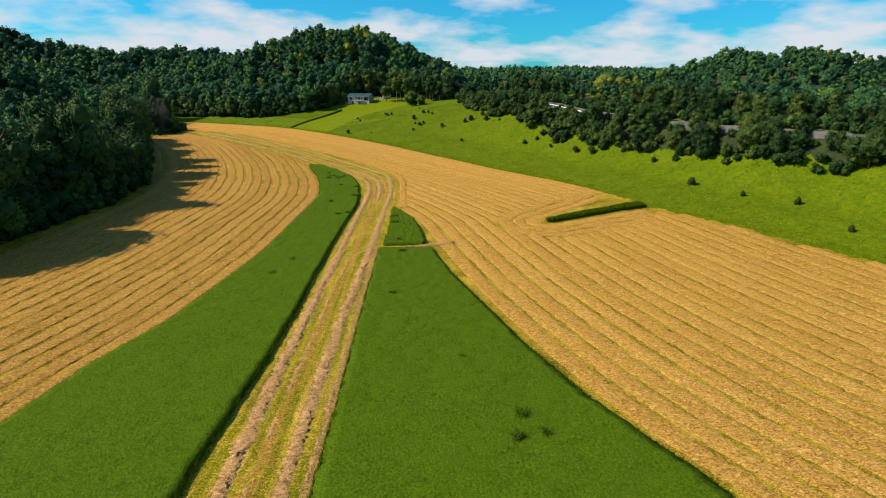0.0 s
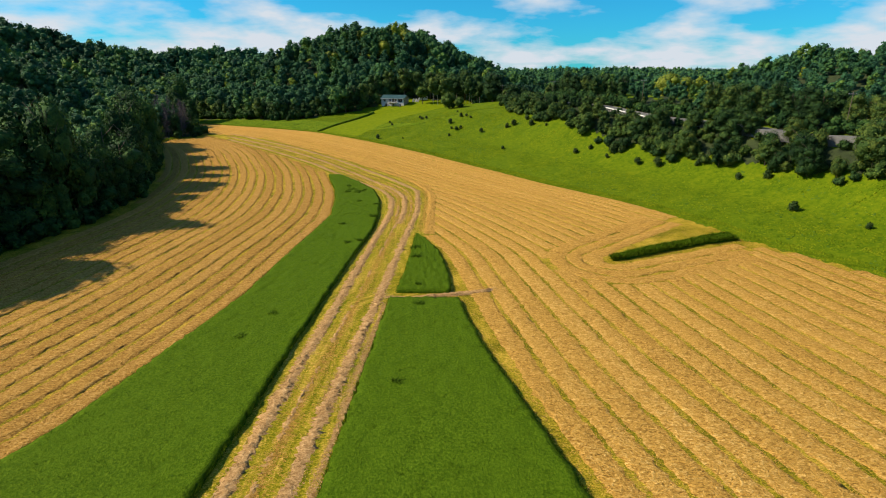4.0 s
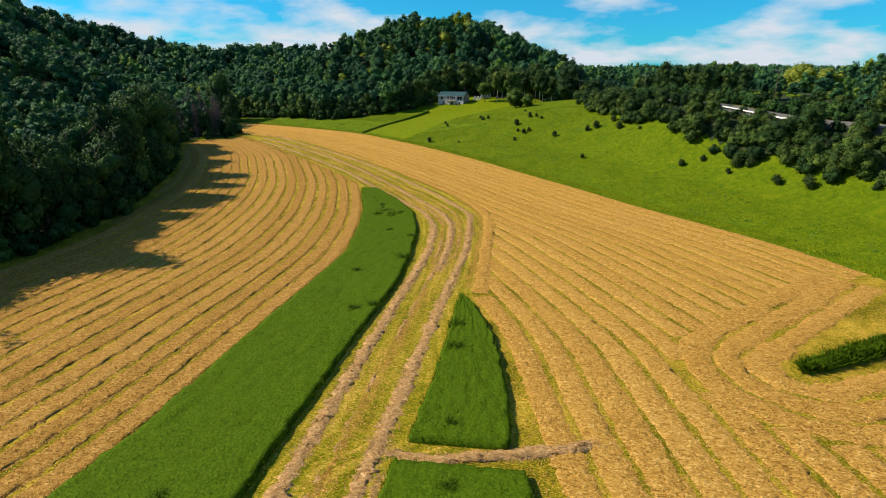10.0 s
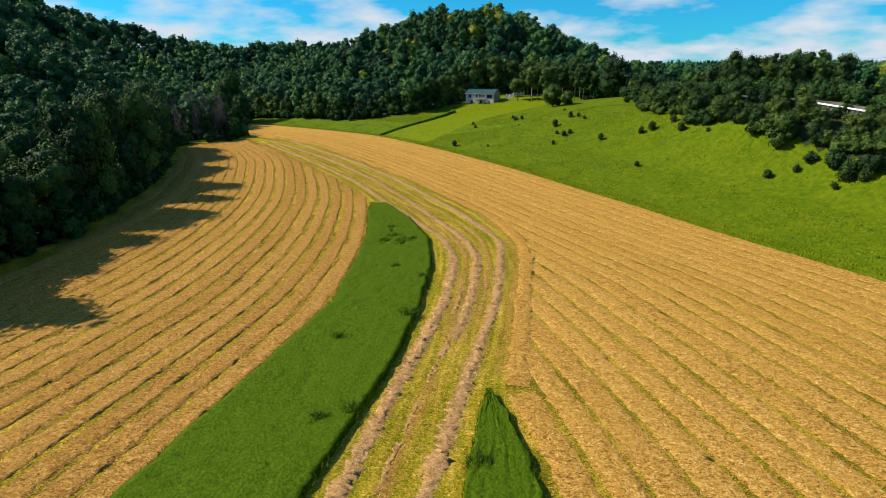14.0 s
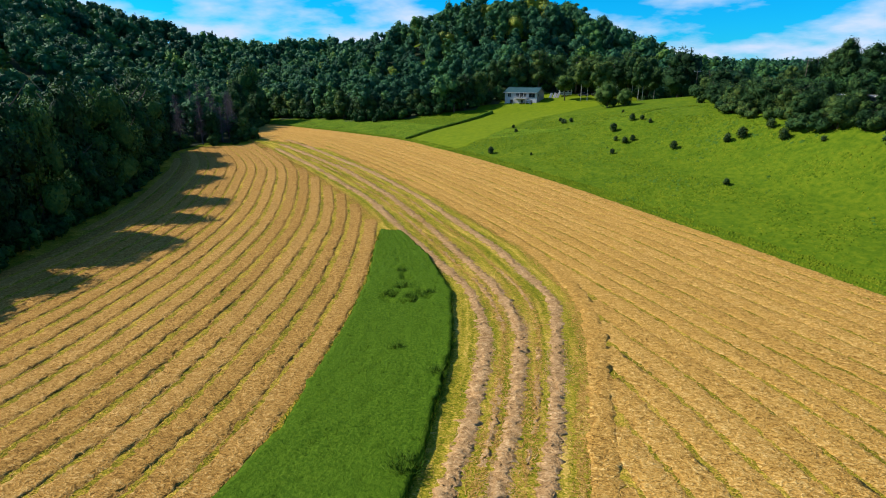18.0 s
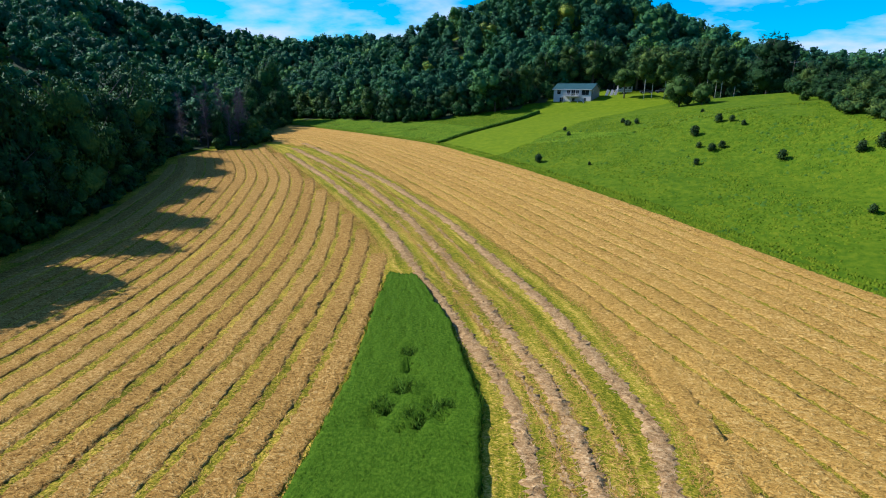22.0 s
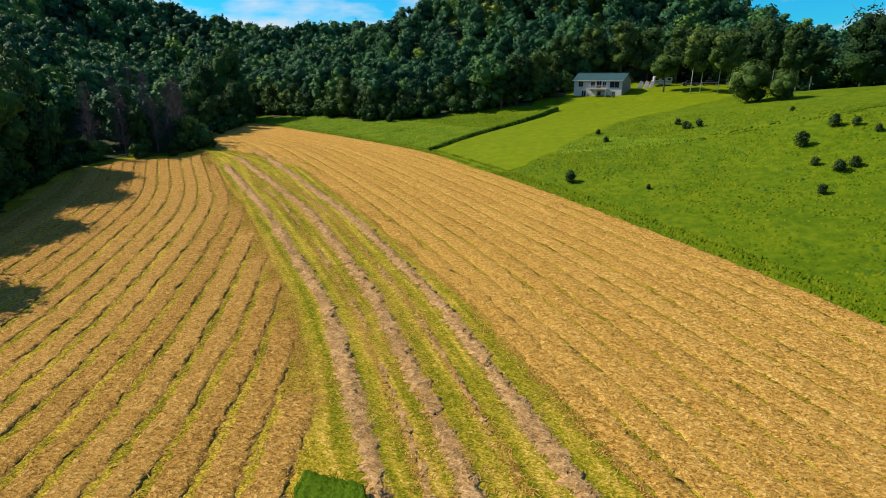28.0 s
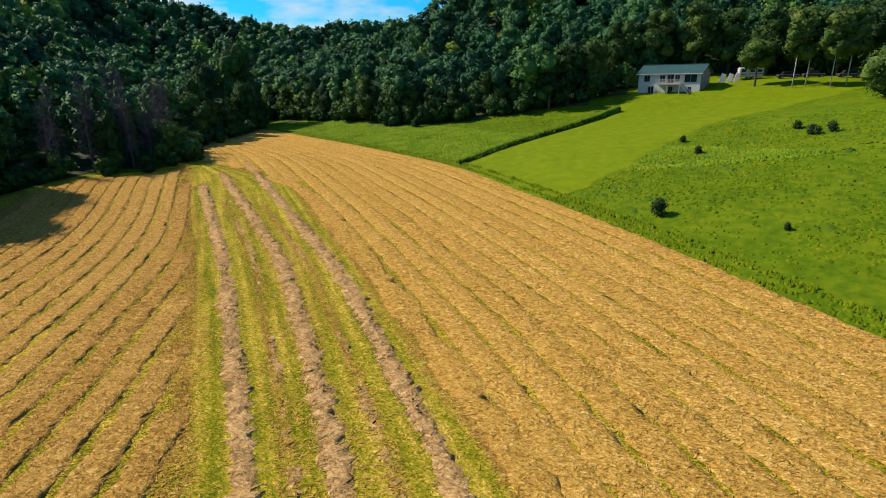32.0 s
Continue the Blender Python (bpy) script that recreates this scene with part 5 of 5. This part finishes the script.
def lane_wisps(line, density, spread):
    line = np.array(line, float)
    along = np.concatenate([[0], np.cumsum(np.hypot(*np.diff(line, axis=0).T))])
    s = straw_rng.uniform(0, along[-1], int(along[-1] * density))
    x, y = np.interp(s, along, line[:, 0]), np.interp(s, along, line[:, 1])
    lumpy = spread * (0.7 + 0.5 * np.sin(s * 0.35) * np.sin(s * 0.13 + 1))
    return x + straw_rng.normal(0, 1, len(s)) * lumpy, y + straw_rng.normal(0, 1, len(s)) * lumpy * 0.7


def between(a, b, y0, y1):
    ys = np.arange(y0, y1, 3.0)
    pa, pb = np.array(a), np.array(b)
    return list(zip((np.interp(ys, pa[:, 1], pa[:, 0]) + np.interp(ys, pb[:, 1], pb[:, 0])) / 2, ys))


wisps = [lane_wisps(l, 75, 0.42) for l in (LANE_1, LANE_2, LANE_3)]
middles = [lane_wisps(between(LANE_1, LANE_3, 25, 142), 26, 0.4), lane_wisps(between(LANE_1, LANE_2, 150, 268), 26, 0.5), lane_wisps(between(LANE_2, LANE_3, 150, 270), 26, 0.5)]
edge_line = list(zip(np.interp(np.arange(20, 102, 3.0), BLOCK_Y, BLOCK_L) - 0.7, np.arange(20, 102, 3.0)))
wisps += [lane_wisps(edge_line, 40, 0.35)]
loose_straw("windrow_straw", np.concatenate([w[0] for w in wisps]), np.concatenate([w[1] for w in wisps]), 0.10, 0.55, 0.08, DULL_STRAW)
ys = np.arange(140, 290, 3.0)
sides = middles + [lane_wisps(list(zip(lane_right(ys) - 0.6, ys)), 45, 0.7), lane_wisps(list(zip(lane_left(ys[24:]) - 0.6, ys[24:])), 70, 1.1), lane_wisps(between(LANE_1, LANE_3, 20, 150), 30, 1.9), lane_wisps(LANE_2, 40, 1.6)]
loose_straw("lane_straw", np.concatenate([w[0] for w in sides]), np.concatenate([w[1] for w in sides]), 0.10, 0.5, 0.08, STRAW)
loose_straw("loose_straw", x[ok], y[ok], 0.10, 0.5, 0.07, STRAW)


# ---- house ----
def wall_mesh(width, tall, thick, openings):
    """An upright wall in x and z, its front at y = 0, with openings (x0, z0, x1, z1) cut right through."""
    xs = sorted({0, width, *(v for o in openings for v in (o[0], o[2]))})
    zs = sorted({0, tall, *(v for o in openings for v in (o[1], o[3]))})
    bm = bmesh.new()
    for a, b in zip(xs, xs[1:]):
        for c, d in zip(zs, zs[1:]):
            mx, mz = (a + b) / 2, (c + d) / 2
            if any(o[0] < mx < o[2] and o[1] < mz < o[3] for o in openings):
                continue
            front = [bm.verts.new(v) for v in ((a, 0, c), (b, 0, c), (b, 0, d), (a, 0, d))]
            back = [bm.verts.new(v) for v in ((a, thick, c), (b, thick, c), (b, thick, d), (a, thick, d))]
            bm.faces.new(front)
            bm.faces.new(back[::-1])
            for i in range(4):
                j = (i + 1) % 4
                bm.faces.new((front[j], front[i], back[i], back[j]))
    return bm


def window(parent, x0, z0, x1, z1, y, name="window", sash=True):
    w, h = x1 - x0, z1 - z0
    pane = part(name, box_mesh((w - 0.06, 0.03, h - 0.06), ((x0 + x1) / 2, y + 0.10, (z0 + z1) / 2)), GLASS, parent, "dark reflecting window")
    for sx, sz, px, pz in ((w, 0.05, 0, -h / 2), (w, 0.05, 0, h / 2), (0.05, h, -w / 2, 0), (0.05, h, w / 2, 0)):
        part("window_frame", box_mesh((sx + 0.02, 0.09, sz + 0.02), ((x0 + x1) / 2 + px, y + 0.02, (z0 + z1) / 2 + pz), 0.008), WHITE, pane)
    if sash:
        part("mullion", box_mesh((0.035, 0.06, h), ((x0 + x1) / 2, y + 0.06, (z0 + z1) / 2)), WHITE, pane)
    return pane


def build_house():
    base = tagged(new("house"), "two-storey white house with a green metal roof and a deck", "house")
    base.matrix_world = pose(-41.4, 352.6, 15.55, 0, 0, -16)
    W, D, T = 14.0, 8.4, 5.0
    low = [(2.4, 0.05, 3.7, 2.1), (7.1, 0.8, 8.1, 2.0), (11.4, 0.8, 12.2, 2.0)]
    high = [(1.3, 3.15, 2.7, 4.6), (5.0, 3.15, 6.2, 4.6), (6.7, 2.75, 8.1, 4.75), (8.4, 3.15, 9.5, 4.6), (10.5, 3.0, 13.2, 4.7)]
    part("front_wall", wall_mesh(W, T, 0.25, low + high), WHITE, base)
    back = box_mesh((W, 0.25, T), (W / 2, D - 0.125, T / 2))
    part("back_wall", back, WHITE, base)
    part("side_wall", box_mesh((0.25, D - 0.5, T), (0.125, D / 2, T / 2)), WHITE, base)
    side = wall_mesh(D - 0.5, T, 0.25, [(1.0, 3.3, 1.9, 4.4)])
    bmesh.ops.transform(side, matrix=pose(W, 0.25, 0, 0, 0, 90), verts=side.verts)
    part("side_wall", side, SHADED_SIDING, base, "gable wall with its shade put into a tan siding colour")
    for x in (0.0, W - 0.2):
        bm = bmesh.new()
        a = [bm.verts.new(v) for v in ((x, 0.1, T), (x, D - 0.1, T), (x, D / 2, T + 1.75))]
        b = [bm.verts.new((v.co.x + 0.2, v.co.y, v.co.z)) for v in a]
        bm.faces.new(a)
        bm.faces.new(b[::-1])
        for i in range(3):
            bm.faces.new((a[i], b[i], b[(i + 1) % 3], a[(i + 1) % 3]))
        bmesh.ops.recalc_face_normals(bm, faces=bm.faces)
        part("gable", bm, SHADED_SIDING, base)
    slope = math.atan2(1.75, D / 2)
    run = math.hypot(D / 2 + 0.55, (D / 2 + 0.55) * math.tan(slope))
    for s, name in ((1, "roof_front"), (-1, "roof_back")):
        turn = Matrix.Rotation(slope * s, 4, "X")
        mid_y = D / 2 - s * (D / 2 + 0.55) / 2
        mid_z = T + 1.85 - (D / 2 + 0.55) * math.tan(slope) / 2
        roof = part(name, box_mesh((W + 1.0, run, 0.12), (W / 2, mid_y, mid_z), 0, turn), GREEN_ROOF, base, "green metal roof slope")
        for k in range(25):
            part("roof_rib", box_mesh((0.05, run, 0.07), (-0.4 + k * (W + 0.8) / 24, mid_y - s * 0.0, mid_z + 0.08), 0, turn), GREEN_ROOF, roof)
    part("ridge_cap", box_mesh((W + 1.0, 0.4, 0.10), (W / 2, D / 2, T + 1.95), 0.03), GREEN_ROOF, base)
    part("gutter", box_mesh((W + 1.0, 0.12, 0.14), (W / 2, -0.62, T - 0.16), 0.02), WHITE, base)
    for o in high[:2] + high[3:]:
        window(base, *o, 0.0)
    for o in low[1:]:
        window(base, *o, 0.0)
    door = part("glass_door", box_mesh((1.34, 0.05, 1.94), (7.4, 0.10, 3.75)), GLASS, base, "dark sliding glass door onto the deck")
    part("door_frame", box_mesh((0.06, 0.08, 1.96), (7.4, 0.06, 3.75)), WHITE, door)
    cellar = part("basement_door", box_mesh((1.2, 0.05, 2.0), (3.05, 0.10, 1.08)), GLASS, base, "dark glazed basement door")
    part("door_frame", box_mesh((0.06, 0.08, 2.0), (3.05, 0.06, 1.08)), WHITE, cellar)
    pane = part("window", box_mesh((0.03, 0.84, 1.04), (W - 0.10, 1.70, 3.85)), GLASS, base)
    part("window_frame", box_mesh((0.05, 1.0, 0.08), (W + 0.02, 1.70, 4.42)), WHITE, pane)
    part("foundation", box_mesh((W - 0.1, D - 0.1, 1.4), (W / 2, D / 2, -0.68)), CONCRETE, base)
    part("floor_slab", box_mesh((W - 0.5, D - 0.5, 0.25), (W / 2, D / 2, 2.55)), DARK_TRIM, base)
    # deck with its rail and stair
    deck = part("deck", box_mesh((5.8, 2.6, 0.16), (7.5, -1.3, 2.62)), PALE_WOOD, base, "weathered timber deck")
    for k in range(13):
        part("deck_board", box_mesh((5.84, 0.18, 0.03), (7.5, -0.12 - 0.2 * k, 2.72)), PALE_WOOD, deck)
    for x in (4.75, 7.5, 10.25):
        part("deck_post", box_mesh((0.13, 0.13, 3.1), (x, -2.5, 1.0)), PALE_WOOD, deck)
        part("rail_post", box_mesh((0.10, 0.10, 1.05), (x, -2.52, 3.2)), PALE_WOOD, deck)
    for z in (2.95, 3.68):
        part("rail", box_mesh((5.6, 0.07, 0.07), (7.5, -2.52, z)), PALE_WOOD, deck)
        part("rail", box_mesh((0.07, 2.4, 0.07), (4.75, -1.3, z)), PALE_WOOD, deck)
    for k in range(34):
        part("baluster", box_mesh((0.035, 0.035, 0.72), (4.85 + k * 0.16, -2.52, 3.31)), PALE_WOOD, deck)
    stair = part("stair", box_mesh((0.06, 0.28, 3.75), (11.6, -1.9, 1.35), 0, Matrix.Rotation(radians(-43), 4, "Y")), WHITE, base, "white open stair from deck to lawn")
    part("stringer", box_mesh((0.06, 0.28, 3.75), (11.6, -2.75, 1.35), 0, Matrix.Rotation(radians(-43), 4, "Y")), WHITE, stair)
    part("hand_rail", box_mesh((0.06, 0.06, 3.75), (11.6, -2.78, 2.25), 0, Matrix.Rotation(radians(-43), 4, "Y")), WHITE, stair)
    for k in range(14):
        part("tread", box_mesh((0.26, 0.86, 0.04), (10.5 + 0.18 * k, -2.32, 2.5 - 0.185 * k)), PALE_WOOD, stair)
    return base


build_house()


# ---- yard beside the house ----
def wheel(parent, x, y, r):
    bm = bmesh.new()
    bmesh.ops.create_cone(bm, cap_ends=True, segments=16, radius1=r, radius2=r, depth=0.2, matrix=pose(x, y, r, 90))
    tyre = part("wheel", bm, RUBBER, parent)
    bm = bmesh.new()
    bmesh.ops.create_cone(bm, cap_ends=True, segments=12, radius1=r * 0.55, radius2=r * 0.5, depth=0.23, matrix=pose(x, y, r, 90))
    part("rim", bm, STEEL, tyre)


def camper(x, y, turn):
    base = tagged(new("camper_trailer"), "white camper trailer with dark windows parked on the lawn's edge", "trailer")
    base.matrix_world = pose(x, y, ground_z(x, y), 0, 0, turn)
    part("body", box_mesh((5.2, 2.3, 2.2), (0, 0, 1.6), 0.22), WHITE, base)
    for k in (-1.6, 0.2, 1.7):
        part("window", box_mesh((0.9, 0.05, 0.6), (k, -1.15, 1.95), 0.02), GLASS, base)
    part("door", box_mesh((0.65, 0.05, 1.7), (-0.7, -1.16, 1.45), 0.02), PALE_WOOD, base)
    part("stripe", box_mesh((5.0, 0.02, 0.18), (0, -1.16, 1.2)), DARK_PAINT, base)
    part("hitch", box_mesh((1.2, 0.12, 0.12), (-3.1, 0, 0.5)), DARK_TRIM, base)
    for k in (-0.4, 0.5):
        wheel(base, k, -1.0, 0.34)
        wheel(base, k, 1.0, 0.34)


camper(-17.0, 359.4, 4)
for k, (x, y, lean, mat) in enumerate(((-23.2, 357.4, -24, WHITE), (-21.6, 357.0, -26, PINK_PANEL), (-20.2, 356.9, -25, PINK_PANEL))):
    base = tagged(new("leaning_board"), "tall pale board leaning upright at the lawn's edge", "board", "pale boards beside the camper")
    base.matrix_world = pose(x, y, ground_z(x, y) - 0.05, lean, 20, 5)
    part("panel", box_mesh((1.0, 0.08, 2.5), (0, 0, 1.25), 0.015), mat, base)
    part("batten", box_mesh((0.9, 0.05, 0.1), (0, 0.07, 1.6)), PALE_WOOD, base)


def car(x, y, turn, paint, label):
    base = tagged(new("car"), label, "car", "cars parked behind the trees")
    base.matrix_world = pose(x, y, ground_z(x, y) + 0.08, 0, 0, turn)
    bm = box_mesh((4.4, 1.75, 0.62), (0, 0, 0.62), 0.14)
    part("body", bm, paint, base)
    bm = box_mesh((2.4, 1.55, 0.58), (-0.15, 0, 1.18), 0.0)
    for v in bm.verts:
        if v.co.z > 1.2:
            v.co.x = -0.15 + (v.co.x + 0.15) * 0.68
            v.co.y *= 0.86
    part("cabin", bm, GLASS, base)
    part("car_roof", box_mesh((1.62, 1.32, 0.05), (-0.15, 0, 1.48), 0.015), paint, base)
    for px in (-1.4, 1.4):
        for py in (-0.8, 0.8):
            wheel(base, px, py, 0.33)
    for py in (-0.6, 0.6):
        part("headlight", box_mesh((0.05, 0.3, 0.14), (2.19, py, 0.7), 0.02), STEEL, base)


car(-9.6, 357.5, 8, DARK_PAINT, "dark car parked behind the pale-trunked trees")
car(-4.3, 359.0, 3, DARK_TRIM, "dark grey car parked behind the pale-trunked trees")
car(1.8, 357.0, 10, DARK_PAINT, "dark blue car parked in the shade")


# ---- guard rail and poles along the road ----
def guard_rail(y0, y1):
    base = tagged(new("guard_rail"), "galvanised steel guard rail along the road", "guard rail", "guard rails of the road")
    base.location = (float(road_x(y0)) - 3.6, y0, ground_z(float(road_x(y0)), y0))
    line = []
    for y in np.arange(y0, y1, 2.0):
        x = float(road_x(y)) - 3.7
        line.append(Vector((x, y, max(ground_z(x, y), ground_z(x + 3.7, y)) + 0.2)) - base.location)
    verts, faces = [], []
    for k, p in enumerate(line):
        for dx, dz in ((0, 0.42), (-0.06, 0.5), (0, 0.58), (-0.06, 0.68), (0, 0.78), (0.04, 0.78), (0.04, 0.42)):
            verts.append(p + Vector((dx, 0, dz)))
        if k:
            i, j = 7 * (k - 1), 7 * k
            faces += [(i + m, j + m, j + (m + 1) % 7, i + (m + 1) % 7) for m in range(7)]
    part("beam", mesh_of("beam", verts, faces, STEEL), None, base)
    for p in line:
        part("rail_post", box_mesh((0.12, 0.15, 1.4), p + Vector((0.1, 0, 0.1))), PALE_WOOD, base)


for a, b in ((188, 204), (214, 240), (246, 292)):
    guard_rail(a, b)


def power_pole(x, y, tall):
    base = tagged(new("power_pole"), "weathered wooden power pole with a cross-arm", "power pole", "power poles by the road")
    base.location = (x, y, ground_z(x, y))
    part("pole", mesh_of("pole", *tube([(0, 0, -0.8), (0, 0, tall * 0.5), (0, 0, tall)], [0.11, 0.09, 0.06], 8), BARK, False), None, base)
    part("cross_arm", box_mesh((2.2, 0.11, 0.13), (0, 0.12, tall - 0.6)), PALE_WOOD, base)
    for k in (-0.95, 0, 0.95):
        bm = bmesh.new()
        bmesh.ops.create_cone(bm, cap_ends=True, segments=8, radius1=0.06, radius2=0.035, depth=0.2, matrix=pose(k, 0.12, tall - 0.44))
        part("insulator", bm, STEEL, base)


POLES = [(69.5, 232, 10.5), (47.5, 291, 9.5), (27, 326, 9.0), (100, 168, 10.5)]
for x, y, tall in POLES:
    power_pole(x, y, tall)
for (x0, y0, h0), (x1, y1, h1) in zip(POLES, POLES[1:3]):
    a, b = Vector((x0, y0, ground_z(x0, y0) + h0 - 0.35)), Vector((x1, y1, ground_z(x1, y1) + h1 - 0.35))
    pts = [a.lerp(b, k / 14) - Vector((0, 0, 1.0 * 4 * (k / 14) * (1 - k / 14))) for k in range(15)]
    tagged(new("power_cable", mesh_of("power_cable", *tube(pts, [0.015] * 15, 4), DARK_TRIM)), "thin dark cable slung between power poles", "cable", "power cables")
